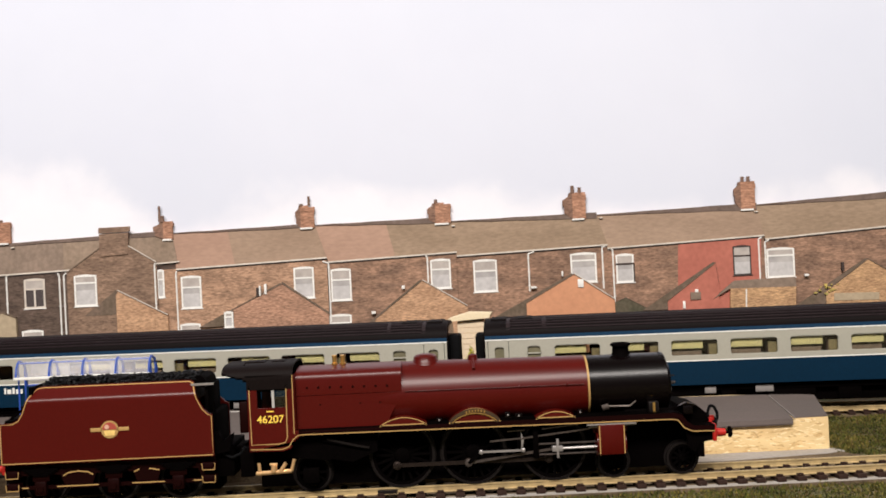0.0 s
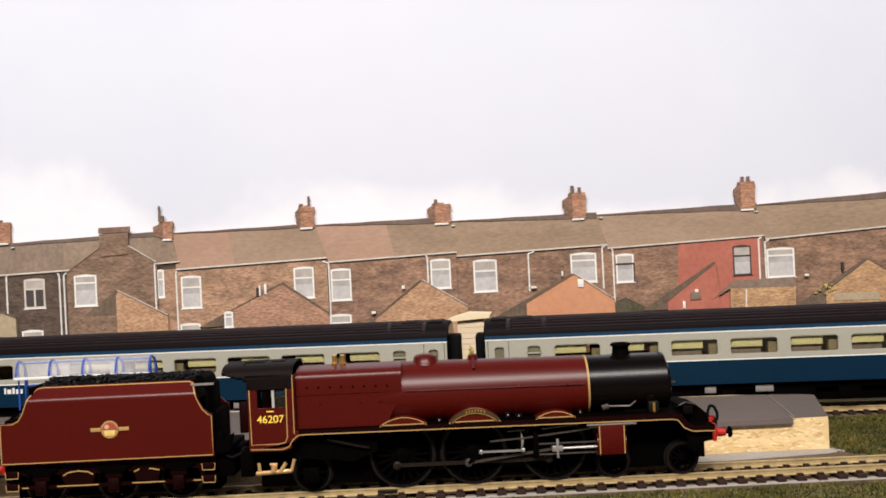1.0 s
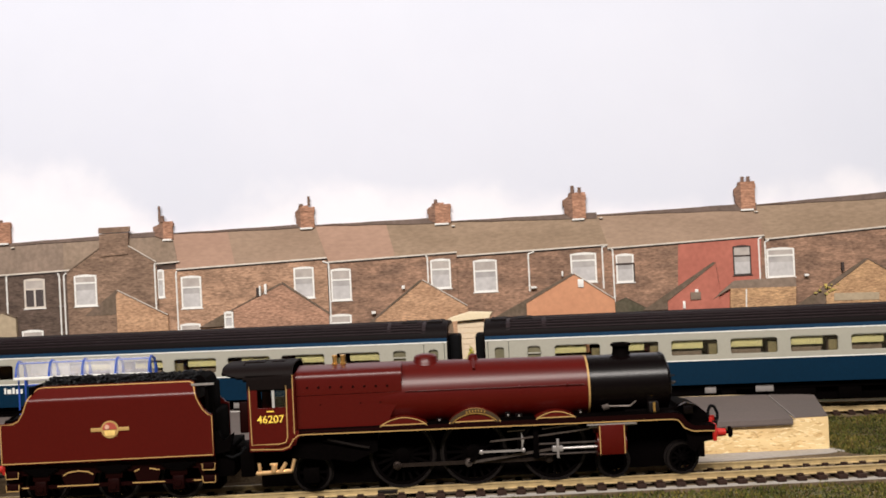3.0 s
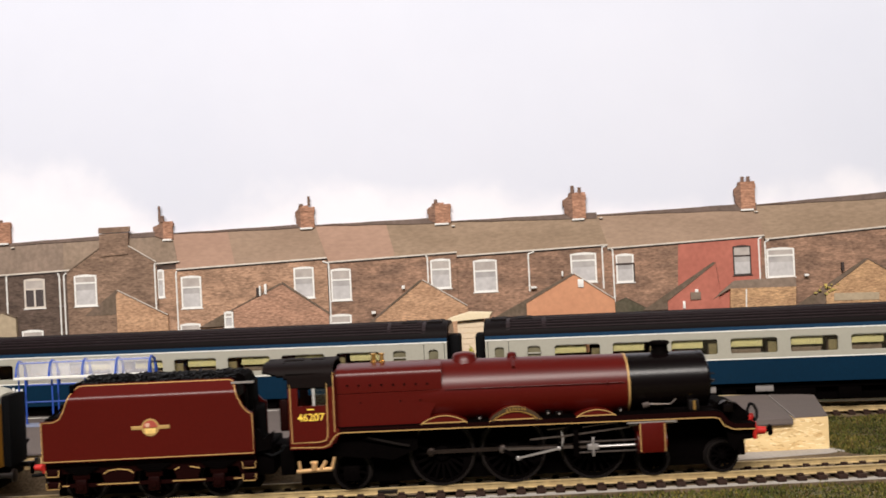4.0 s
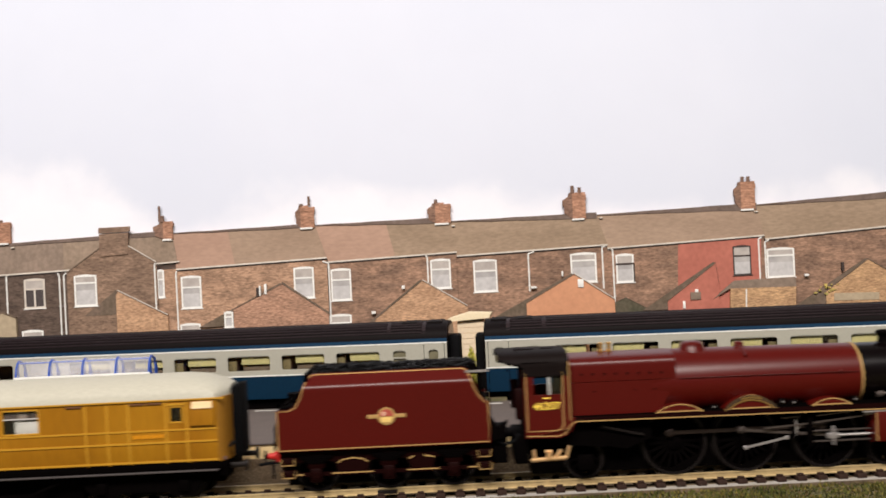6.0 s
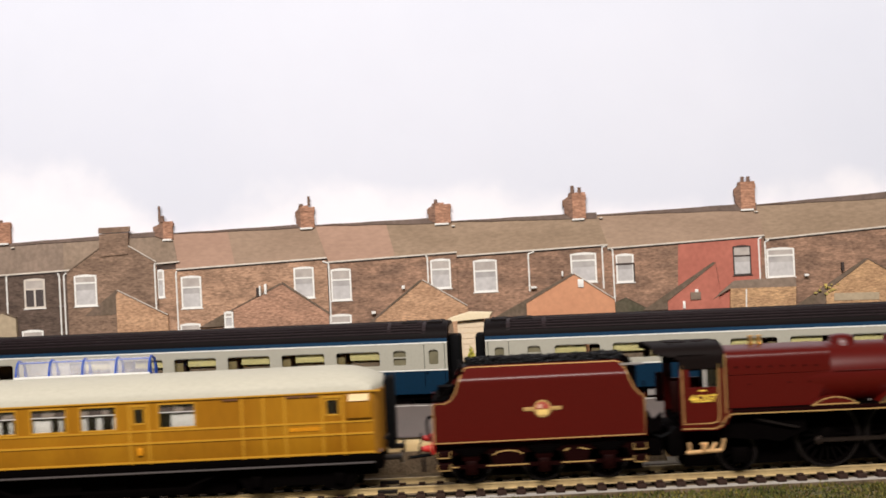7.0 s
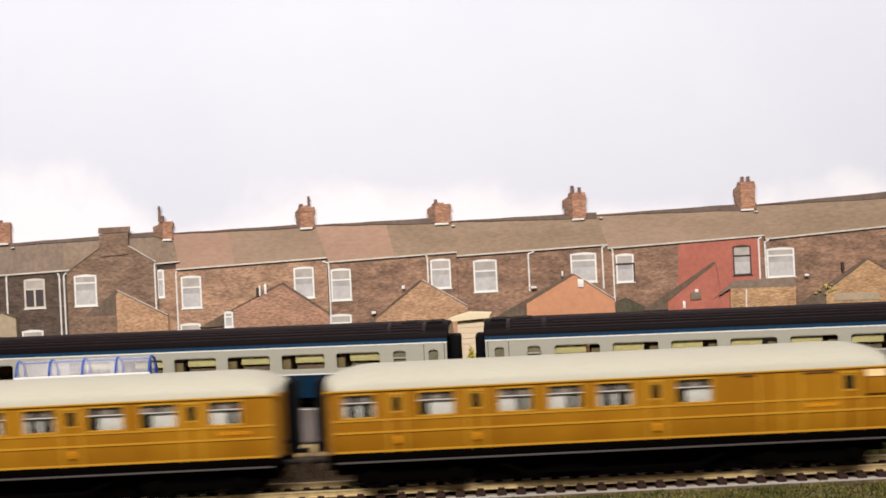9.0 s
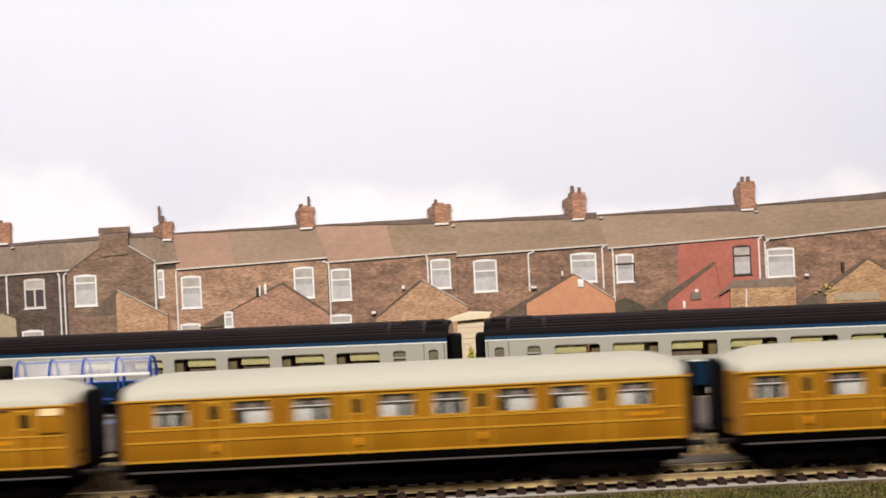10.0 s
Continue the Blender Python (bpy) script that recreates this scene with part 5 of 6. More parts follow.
    for y in (-11.6, 11.6):
        bm = bmesh.new()
        lathe(bm, (105, y, 17.6), (1, 0, 0), [(0, 2.2), (0.6, 2.2), (1.0, 1.7), (4.4, 1.5)], 18)
        part("buffer_stock", bm, RED, bb, "red buffer stock")
        bm = bmesh.new()
        lathe(bm, (109.4, y, 17.6), (1, 0, 0), [(0, 0.7), (1.4, 0.7), (1.5, 2.2), (2.2, 2.3), (2.6, 1.7)], 20)
        part("buffer_head", bm, SOOT, bb, "black buffer head")
    bm = bmesh.new()
    loop = [(105.2, 18.5), (104.4, 22), (104.2, 25.2), (105.2, 27.6), (106.8, 27.2), (108.0, 24.6), (108.0, 22), (107.0, 20.6)]
    for a, b in zip(loop, loop[1:]):
        cyl(bm, (a[0], -6, a[1]), (b[0], -6, b[1]), 0.6, 8)
    part("vacuum_hose", bm, RUBBER, bb, "black vacuum hose")
    bm = bmesh.new()
    cyl(bm, (104.2, -9, 21.6), (104.6, -9, 23.2), 0.8, 8)
    box(bm, 104.6, 107.4, -3.5, -2.5, 21, 23.2, 0.2)
    part("lamp_iron", bm, RED, bb)
    # wheels and rods
    wheels = {"drive": [wheelset(l, x, DRIVE_R, 20, PHASE, "driving_wheel") for x in (-20.3, 8.4, 40.7)],
              "bogie": [wheelset(l, x, BOGIE_R, 10, None, "bogie_wheel") for x in (64.6, 92.4)],
              "trail": [wheelset(l, -56.8, TRAIL_R, 10, None, "trailing_wheel")]}
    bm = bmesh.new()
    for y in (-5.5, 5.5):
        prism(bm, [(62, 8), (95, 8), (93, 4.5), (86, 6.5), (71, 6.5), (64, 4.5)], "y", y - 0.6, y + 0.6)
    # two added blocks behind the wheels, black in place of the shade there
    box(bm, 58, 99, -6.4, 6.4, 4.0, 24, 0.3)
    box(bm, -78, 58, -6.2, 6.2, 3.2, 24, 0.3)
    part("bogie_frame_and_shade_block", bm, SOOT, l)
    rods = []
    for s in (-1, 1):
        bm = bmesh.new()
        strip_rod(bm, (-20.3, 0), (8.4, 0), 0.75, s, 10.4)
        strip_rod(bm, (8.4, 0), (40.7, 0), 0.75, s, 10.4)
        for x in (-20.3, 8.4, 40.7):
            lathe(bm, (x, s * 9.7, 0), (0, s, 0), [(0, 1.7), (1.6, 1.7), (1.8, 1.0), (2.2, 0.9)], 14)
        rods.append(("couple", part("coupling_rod", bm, STEEL_DARK, l, "steel coupling rod"), s))
        bm = bmesh.new()
        strip_rod(bm, (0, 0), (CONN, 0), 0.5, s, 11.8)
        lathe(bm, (0, s * 11.3, 0), (0, s, 0), [(0, 1.45), (1.5, 1.45), (1.7, 0.9)], 14)
        rods.append(("connect", part("connecting_rod", bm, STEEL_MID, l, "steel connecting rod"), s))
        bm = bmesh.new()
        box(bm, -2.2, 2.2, *yrange(s, 11.6, 13.9), -1.2, 1.2, 0.4)
        cyl(bm, (0, s * 12.8, 0), (17, s * 12.8, 0), 0.55, 8)
        box(bm, -0.5, 0.5, *yrange(s, 13.6, 14.4), -3.6, 4.0, 0.15)
        bm2 = bmesh.new()
        strip_rod(bm2, (0, 0), (ECC, 0), 0.38, s, 13.6)
        lathe(bm2, (0, s * 13.0, 0), (0, s, 0), [(0, 0.9), (1.1, 0.9), (1.3, 0.5)], 12)
        lathe(bm2, (ECC, s * 13.0, 0), (0, s, 0), [(0, 0.8), (1.1, 0.8), (1.3, 0.4)], 12)
        rods.append(("eccentric", part("eccentric_rod", bm2, STEEL, l, "bright steel eccentric rod"), s))
        bm2 = bmesh.new()
        strip_rod(bm2, (0, 0), (6.8, 0), 0.7, s, 12.6)
        rods.append(("crank", part("return_crank", bm2, SOOT, l, "oily return crank"), s))
        rods.append(("cross", part("crosshead", bm, STEEL, l, "bright steel crosshead"), s))
    return l, wheels, rods


STEEL_DARK = mat("oily_steel", (0.045, 0.032, 0.027), 0.4, 0.8, vary=0.2)
STEEL_MID = mat("used_steel", (0.13, 0.105, 0.095), 0.32, 0.7, vary=0.2)
CONN = 36.0
ECC = 16.8


def annulus_x(bm, x0, x1, r0, r1, z, seg=56):
    rows = []
    for x, r in ((x0, r0), (x0, r1), (x1, r1), (x1, r0)):
        rows.append([bm.verts.new((x, r * math.cos(2 * math.pi * i / seg), z + r * math.sin(2 * math.pi * i / seg))) for i in range(seg)])
    for k in range(4):
        a, b = rows[k], rows[(k + 1) % 4]
        for i in range(seg):
            j = (i + 1) % seg
            bm.faces.new((a[i], a[j], b[j], b[i]))


def strip_rod(bm, a, b, half, s, y):
    d = Vector((b[0] - a[0], b[1] - a[1])).normalized()
    n = Vector((-d.y, d.x)) * half
    prism(bm, [(a[0] + n.x, a[1] + n.y), (b[0] + n.x, b[1] + n.y), (b[0] - n.x, b[1] - n.y), (a[0] - n.x, a[1] - n.y)], "y", *yrange(s, y - 0.4, y + 0.4))


loco, loco_wheels, loco_rods = locomotive()


# ---- its tender ----
def tender():
    x0 = -136.7
    t = thing("tender", "maroon tender with gold lining, round crest and coal", "tender", place(x0, 0, 0))
    out = [(-42.3, 18.8), (-42.3, 35.3), (-37.5, 35.4), (-35.0, 36.6), (-33.2, 39.5), (-31.6, 43.8), (-30.2, 47.6), (-28.8, 49.4), (-27.0, 49.8),
           (32.5, 49.6), (34.2, 48.8), (35.2, 46.4), (36.6, 42.0), (38.6, 38.0), (40.6, 35.9), (42.2, 35.2), (42.2, 18.8)]

    def bend(z):      # the side leans in above the waist
        if z < 42.8:
            return 0.0
        if z < 44.8:
            return 0.20 * (z - 42.8) ** 2
        return 0.8 + 1.15 * (z - 44.8)
    for s in (-1, 1):
        bm = bmesh.new()
        prism(bm, out, "y", *yrange(s, 15.6, 16.5))
        # cut the sheet into level bands so that it can lean in at the top
        for z in (42.8, 43.1, 43.4, 43.7, 44.0, 44.3, 44.6, 44.9, 45.2):
            bmesh.ops.bisect_plane(bm, geom=bm.verts[:] + bm.edges[:] + bm.faces[:], plane_co=(0, 0, z), plane_no=(0, 0, 1))
        for v in bm.verts:
            d = bend(v.co.z)
            v.co.y -= s * d
            v.co.z -= 0.17 * d
        part("side_sheet", bm, MAROON, t, "maroon tender side with flared top")
    bm = bmesh.new()
    edge = [((x * 0.992), z - (0.5 if z > 40 else 0.45 if z > 30 else -0.5)) for x, z in out]
    path = []
    for a, b in zip(edge, edge[1:] + [edge[0]]):
        n = max(1, int(abs(b[1] - a[1]) / 0.5)) if max(a[1], b[1]) > 42 else 1
        path += [(a[0] + (b[0] - a[0]) * i / n, a[1] + (b[1] - a[1]) * i / n) for i in range(n)]
    strip(bm, path + [path[0]], -16.5, 0.4, 0.12)
    for v in bm.verts:
        d = bend(v.co.z)
        v.co.y += d
        v.co.z -= 0.17 * d
    part("lining", bm, LINING, t, "gold lining round the side")
    # body and top
    bm = bmesh.new()
    box(bm, -42, 41.5, -15.7, 15.7, 18.5, 34.8)
    part("tank", bm, SOOT, t)
    bm = bmesh.new()
    box(bm, 40, 42, -15, 15, 19, 34.5, 0.4)
    box(bm, 38.5, 40, -12, 9.5, 34, 46, 0.4)
    prism(bm, [(41.8, 19), (48, 20), (49.5, 27), (45.5, 24), (43.5, 28), (41.8, 28)], "y", -14.5, -11)
    prism(bm, [(32, 46), (34, 49.4), (36, 50.2), (38, 49), (39.5, 45)], "y", -9, 9)
    cyl(bm, (42.5, -13.5, 20), (42.5, -13.5, 40), 0.4, 8)
    box(bm, 42, 49, -12, 12, 9.5, 22, 0.4)
    part("front_plate", bm, SOOT, t, "black tender front")
    bm = bmesh.new()
    loop = [(43.0, 22.0), (45.5, 18.5), (48.5, 17.0), (52.0, 18.5), (54.0, 21.0)]
    for a, b in zip(loop, loop[1:]):
        cyl(bm, (a[0], -12.6, a[1]), (b[0], -12.6, b[1]), 0.6, 8)
    part("feed_hose", bm, RUBBER, t, "black feed hose to the engine")
    bm = bmesh.new()
    box(bm, 33.5, 42.5, -13.6, -12.8, 46.6, 47.4)
    part("grab_rail", bm, STEEL, t)
    bm = bmesh.new()
    box(bm, -41, -30, -14.5, 14.5, 34.8, 36.4, 0.3)
    prism(bm, [(-42.4, 35), (-31, 43.5), (-31, 42), (-42, 34.2)], "y", -12, -11)
    prism(bm, [(-42.4, 35), (-31, 43.5), (-31, 42), (-42, 34.2)], "y", 11, 12)
    cyl(bm, (-36, 0, 36), (-36, 0, 40), 4, 16)
    box(bm, -31, -29.5, -14, 14, 35, 49)
    part("tank_top", bm, SOOT, t)
    # coal heap
    rng = random.Random(3)
    bm = bmesh.new()
    for _ in range(800):
        x, y = rng.uniform(-28, 36), rng.uniform(-9, 9)
        z = 47.3 + 3.0 * (1 - (y / 12) ** 2) + rng.uniform(-0.5, 0.6)
        r = rng.uniform(0.6, 1.3)
        g = bmesh.ops.create_icosphere(bm, subdivisions=1, radius=r)
        sx, sy, sz = rng.uniform(0.7, 1.2), rng.uniform(0.7, 1.2), rng.uniform(0.6, 0.9)
        for v in g["verts"]:
            k = rng.uniform(0.75, 1.15)
            v.co = Vector((x + v.co.x * sx * k, y + v.co.y * sy * k, z + v.co.z * sz * k))
    box(bm, -29, 34, -9, 9, 40, 47.8)
    ob = part("coal", bm, COAL, t, "heap of black coal")
    ob["kind"] = "stuff"
    # crest: a disc on a bar, in plain shapes
    cx, cz = 1.4, 31.3
    bm = bmesh.new()
    box(bm, cx - 7.6, cx - 3.0, -16.75, -16.5, cz - 0.75, cz + 0.75, 0.1)
    box(bm, cx + 3.0, cx + 7.6, -16.75, -16.5, cz - 0.75, cz + 0.75, 0.1)
    lathe(bm, (cx, -16.5, cz), (0, -1, 0), [(0, 3.5), (0.25, 3.5)], 28)
    cr = part("crest", bm, LINING, t, "gold crest bar with a round badge")
    bm = bmesh.new()
    prism(bm, arc(cx, cz, 2.8, 0, 180, 14), "y", -16.95, -16.7)
    part("badge_top", bm, mat("badge_red", (0.34, 0.06, 0.04), 0.5), cr)
    bm = bmesh.new()
    prism(bm, arc(cx - 1.0, cz + 1.0, 0.9, 0, 360, 12)[:-1], "y", -17.1, -16.9)
    part("badge_spot", bm, mat("badge_pink", (0.55, 0.33, 0.24), 0.5), cr)
    bm = bmesh.new()
    prism(bm, [(cx - 2.2, cz - 0.4), (cx + 2.2, cz - 0.4), (cx + 1.9, cz - 2.4), (cx - 1.9, cz - 2.4)], "y", -16.95, -16.7)
    part("badge_foot", bm, mat("badge_gold", (0.72, 0.50, 0.16), 0.5), cr)
    # frames, axleboxes, springs, steps
    xs = (-27.6, 1.4, 27.2)
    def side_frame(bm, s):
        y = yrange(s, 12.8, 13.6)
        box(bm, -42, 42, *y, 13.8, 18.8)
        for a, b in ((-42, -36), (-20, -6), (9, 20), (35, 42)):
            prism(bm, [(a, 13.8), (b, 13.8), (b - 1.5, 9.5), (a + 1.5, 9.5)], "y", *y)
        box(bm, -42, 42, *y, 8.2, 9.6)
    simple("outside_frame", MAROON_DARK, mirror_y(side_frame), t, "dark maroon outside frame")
    # added block that hides the lit ground, black in place of shade
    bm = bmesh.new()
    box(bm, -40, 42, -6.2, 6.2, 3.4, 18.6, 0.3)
    part("inner_shade_block", bm, SOOT, t, "black block in place of the shade between the wheels")
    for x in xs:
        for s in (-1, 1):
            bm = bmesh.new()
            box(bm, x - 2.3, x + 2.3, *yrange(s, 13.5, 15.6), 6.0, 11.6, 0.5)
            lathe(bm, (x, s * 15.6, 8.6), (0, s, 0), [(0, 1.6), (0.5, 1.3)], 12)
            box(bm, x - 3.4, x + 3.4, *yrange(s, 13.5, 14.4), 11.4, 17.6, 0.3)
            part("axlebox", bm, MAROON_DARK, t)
            bm = bmesh.new()
            for k in range(4):
                box(bm, x - 7 + k * 1.3, x + 7 - k * 1.3, *yrange(s, 13.6, 14.8), 15.9 - k * 0.8, 16.6 - k * 0.8)
            part("leaf_spring", bm, SOOT, t)
    bm = bmesh.new()
    for a, b in ((-21.5, -5.0), (8.5, 21.5)):
        strip(bm, [(a, 9.1), (b, 9.1)], -13.7, 0.45, 0.2)
    strip(bm, [(-19, 13.2), (-17, 14.4), (-13, 14.9), (-9, 14.4), (-7, 13.2)], -13.7, 0.45, 0.2)
    strip(bm, [(9.5, 13.6), (11.5, 14.5)], -13.7, 0.45, 0.2)
    strip(bm, [(15.5, 14.6), (19.5, 13.8)], -13.7, 0.45, 0.2)
    strip(bm, [(-41, 9.0), (-33, 9.0)], -13.7, 0.45, 0.2)
    strip(bm, [(33, 9.0), (41, 9.0)], -13.7, 0.45, 0.2)
    part("lining", bm, LINING, t, "gold lining on the frames")
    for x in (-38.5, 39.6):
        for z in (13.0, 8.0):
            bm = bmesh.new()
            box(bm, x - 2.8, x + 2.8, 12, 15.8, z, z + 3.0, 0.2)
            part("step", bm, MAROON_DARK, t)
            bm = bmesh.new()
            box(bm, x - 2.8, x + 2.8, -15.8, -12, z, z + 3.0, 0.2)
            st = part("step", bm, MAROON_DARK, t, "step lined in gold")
            bm = bmesh.new()
            strip(bm, [(x - 2.6, z + 2.9), (x - 2.4, z + 0.3), (x + 2.4, z + 0.3), (x + 2.6, z + 2.9)], -15.8, 0.36, 0.15)
            part("lining", bm, LINING, st)
    bm = bmesh.new()
    box(bm, -43.2, -42, -13.8, 13.8, 14.5, 19.0, 0.2)
    bb = part("buffer_beam", bm, RED, t)
    for y in (-11.6, 11.6):
        bm = bmesh.new()
        lathe(bm, (-43.5, y, 16.6), (-1, 0, 0), [(0, 1.9), (0.6, 1.9), (1.0, 1.4), (3.4, 1.25)], 18)
        part("buffer_stock", bm, RED, bb, "red buffer stock")
        bm = bmesh.new()
        lathe(bm, (-46.7, y, 16.6), (-1, 0, 0), [(0, 0.8), (1.0, 0.8), (1.1, 2.3), (1.5, 2.4), (1.7, 1.8)], 20)
        part("buffer_head", bm, SOOT, bb)
    bm = bmesh.new()
    loop = [(-43.2, 18), (-44.6, 22), (-45, 26), (-44, 28.6), (-42.6, 28)]
    for a, b in zip(loop, loop[1:]):
        cyl(bm, (a[0], -5, a[1]), (b[0], -5, b[1]), 0.55, 8)
    cyl(bm, (-43, 0, 12), (-53, 0, 11), 0.7, 8)
    cyl(bm, (-47, 0, 11.5), (-47, 0, 5), 0.6, 8)
    part("hose_and_coupling", bm, RUBBER, bb)
    return t, [wheelset(t, x, TENDER_R, 12, None, "tender_wheel") for x in xs]


tender_car, tender_wheels = tender()


# ---- the teak coaches ----
COACH_L = 228.0
PANEL_PALE = mat("partition_pale", (0.36, 0.29, 0.27), 0.7, vary=0.2, coarse=150)
PANEL_DARK = mat("partition_dark", (0.12, 0.085, 0.085), 0.7, vary=0.25, coarse=150)
FOOTBOARD = mat("worn_footboard", (0.055, 0.046, 0.046), 0.5, vary=0.2)


def teak_coach(name_label, m, wide, narrow, brake):
    """Local x runs from the rear end, 0, to the leading end."""
    c = thing("teak_coach", name_label, "railway coach", m, group="teak coaches")
    L = COACH_L
    Y = 17.5
    Z0, Z1, ZT = 16.6, 31.0, 40.3
    E = 3.6           # the sides stop short of the bowed ends
    holes = sorted([(a, b, "wide") for a, b in wide] + [(a, b, "narrow") for a, b in narrow])
    for s in (-1, 1):
        bm = bmesh.new()
        y = yrange(s, Y - 0.9, Y)
        bow = [(Y, 26.0), (Y - 0.12, 23.5), (Y - 0.38, 21.0), (Y - 0.75, 18.6), (Y - 1.15, Z0)]
        prism(bm, [(s * v, z) for v, z in [(Y - 0.9, Z1), (Y, Z1)] + bow + [(Y - 2.0, Z0)]], "x", E, L - E)
        box(bm, E, L - E, *y, ZT, 42.0)
        edges = [E] + [v for a, b, k in holes for v in (a, b)] + [L - E]
        for a, b in zip(edges[::2], edges[1::2]):
            box(bm, a, b, *y, Z1, ZT)
        for a, b, k in holes:
            if k == "narrow":
                box(bm, a, b, *y, Z1, 33.0)
                box(bm, a, b, *y, 39.0, ZT)
        part("side_panel", bm, TEAK, c, "varnished teak body side")
        for z, w in ((30.0, 0.7), (25.2, 0.75), (17.5, 0.8)):
            bm = bmesh.new()
            yb = Y if z > 20 else Y - 0.95
            box(bm, E, L - E, *yrange(s, yb - 0.3, yb + 0.28), z - w / 2, z + w / 2)
            part("beading", bm, TEAK_TRIM, c, "pale teak beading")
        xs = [a - 1.6 for a, b, k in holes if k == "narrow"] + [b + 1.6 for a, b, k in holes if k == "narrow"]
        if brake:
            xs += [172.4, 181, 189.4]
        for x in xs:
            bm = bmesh.new()
            line = [(Y, 40.9)] + bow
            prism(bm, [(s * (v + 0.2), z) for v, z in line] + [(s * (v - 0.2), z) for v, z in line[::-1]], "x", x - 0.42, x + 0.42)
            part("door_beading", bm, TEAK_TRIM, c)
        for a, b, k in holes:
            yy = s * (Y - 0.6)
            zb, zt = (Z1, ZT) if k == "wide" else (33.0, 39.0)
            bm = bmesh.new()
            box(bm, a - 0.3, b + 0.3, yy - 0.12, yy + 0.12, zb - 0.3, zt + 0.3)
            w = part("window", bm, GLASS, c)
            w.visible_shadow = False
            bm = bmesh.new()
            f = yrange(s, Y - 0.5, Y + 0.18)
            for q in ((a, b, zb - 0.4, zb + 0.2), (a, b, zt - 0.2, zt + 0.4), (a - 0.35, a + 0.25, zb, zt), (b - 0.25, b + 0.35, zb, zt)):
                box(bm, q[0], q[1], *f, q[2], q[3])
            part("frame", bm, TEAK_TRIM, w)
            if k == "wide":
                bm = bmesh.new()
                box(bm, a, b, *yrange(s, Y - 0.75, Y - 0.35), 36.75, 37.15)
                part("transom", bm, TRANSOM, w, "pale window transom")
            else:
                bm = bmesh.new()
                box(bm, a - 0.8, b + 0.8, *yrange(s, Y, Y + 0.5), 39.6, 40.5)
                part("door_vent", bm, TEAK_TRIM, w)
        # blinds and seats behind the wide windows
        for i, (a, b) in enumerate(wide):
            if s < 0:
                bm = bmesh.new()
                k = (i * 5 + i // 3) % 3
                pieces = (((0.0, 0.16), (0.42, 0.58), (0.88, 1.0)), ((0.04, 0.55), (0.76, 0.86)), ((0.30, 1.0),))[k]
                for u, v in pieces:
                    box(bm, a + (b - a) * u, a + (b - a) * v, -Y + 1.3, -Y + 2.4, 29, 36.2, 0.3)
                part("seat_cover", bm, BLIND, c, "white seat covers")
                # what shows above the transom: pale partition panels with gaps between
                u = 0.0
                for n in range(3):
                    v = min(1.0, u + 0.22 + 0.16 * ((i * 3 + n * 2) % 4) / 3)
                    bm = bmesh.new()
                    box(bm, a + (b - a) * u, a + (b - a) * v - 0.3, -Y + 0.95, -Y + 1.3, 36.9, 41.5)
                    part("partition_panel", bm, (PANEL_PALE, PANEL_DARK)[(i + n) % 2], c)
                    u = v + 0.03
    # gilt lettering bars and door crests that cannot be read
    bm = bmesh.new()
    if brake:
        for k in range(8):
            box(bm, 191 + k * 1.55, 192.2 + k * 1.55, -Y - 0.3, -Y, 27.0, 28.4)
    else:
        for k in range(6):
            box(bm, 203 + k * 2.2, 204.4 + k * 2.2, -Y - 0.3, -Y, 26.9, 28.3)
    part("letter_bar", bm, ORANGE, c)
    for a, b in narrow[:3]:
        bm = bmesh.new()
        box(bm, (a + b) / 2 - 1.0, (a + b) / 2 + 1.0, -Y - 0.25, -Y, 20.5, 23.5, 0.1)
        part("door_numeral", bm, ORANGE, c)
    if brake:
        for a, b in ((164.9, 171), (190.0, 196.0), (196.6, 202.8)):
            bm = bmesh.new()
            box(bm, a, b, -Y - 0.4, -Y, 40.2, 41.0, 0.1)
            part("louvre", bm, TEAK_DARK, c, "dark slotted louvre")
        bm = bmesh.new()
        prism(bm, [(-Y, 30), (-Y - 1.2, 31.5), (-Y - 1.4, 36.5), (-Y - 0.4, 41), (-Y + 0.2, 41), (-Y + 0.2, 30)], "x", 214, 223.5)
        part("ducket", bm, TEAK, c, "guard's side lookout")
        # highlight on the lookout's upper edge, painted as a paler strip
        bm = bmesh.new()
        prism(bm, [(-Y - 1.55, 38.2), (-Y - 0.6, 40.8), (-Y - 0.2, 40.8), (-Y - 1.2, 38.2)], "x", 214.8, 222.8)
        part("ducket_highlight", bm, mat("teak_highlight", (0.6, 0.42, 0.2), 0.4), c, "painted highlight on top of the lookout")
    # dark inside, ends, roof
    bm = bmesh.new()
    box(bm, 1, L - 1, 2, 3, 17.5, 42)
    box(bm, 1, L - 1, -16, 16, 17.2, 18.2)
    for a, b in wide:
        box(bm, b + 1.2, b + 2.2, -15.5, 2, 18, 41)
    part("interior", bm, INSIDE, c)
    bm = bmesh.new()
    n = 16
    xs = [0, 0.7, 1.5, 2.6, 4.2, 8, 13, 19] + [L - v for v in (19, 13, 8, 4.2, 2.6, 1.5, 0.7, 0)]
    rings = []
    for x in xs:
        e = max(0.0, 1 - min(x, L - x) / 19.0)
        top = 50.6 - 4.8 * e ** 2.0
        half = 17.9 - 0.3 * e - 8.0 * max(0.0, 1 - min(x, L - x) / 4.2) ** 1.3
        rings.append([bm.verts.new((x, half * math.cos(math.pi * i / n), 41.7 + (top - 41.7) * math.sin(math.pi * i / n) ** 0.85)) for i in range(n + 1)])
    for a, b in zip(rings, rings[1:]):
        for i in range(n):
            bm.faces.new((a[i], a[i + 1], b[i + 1], b[i]))
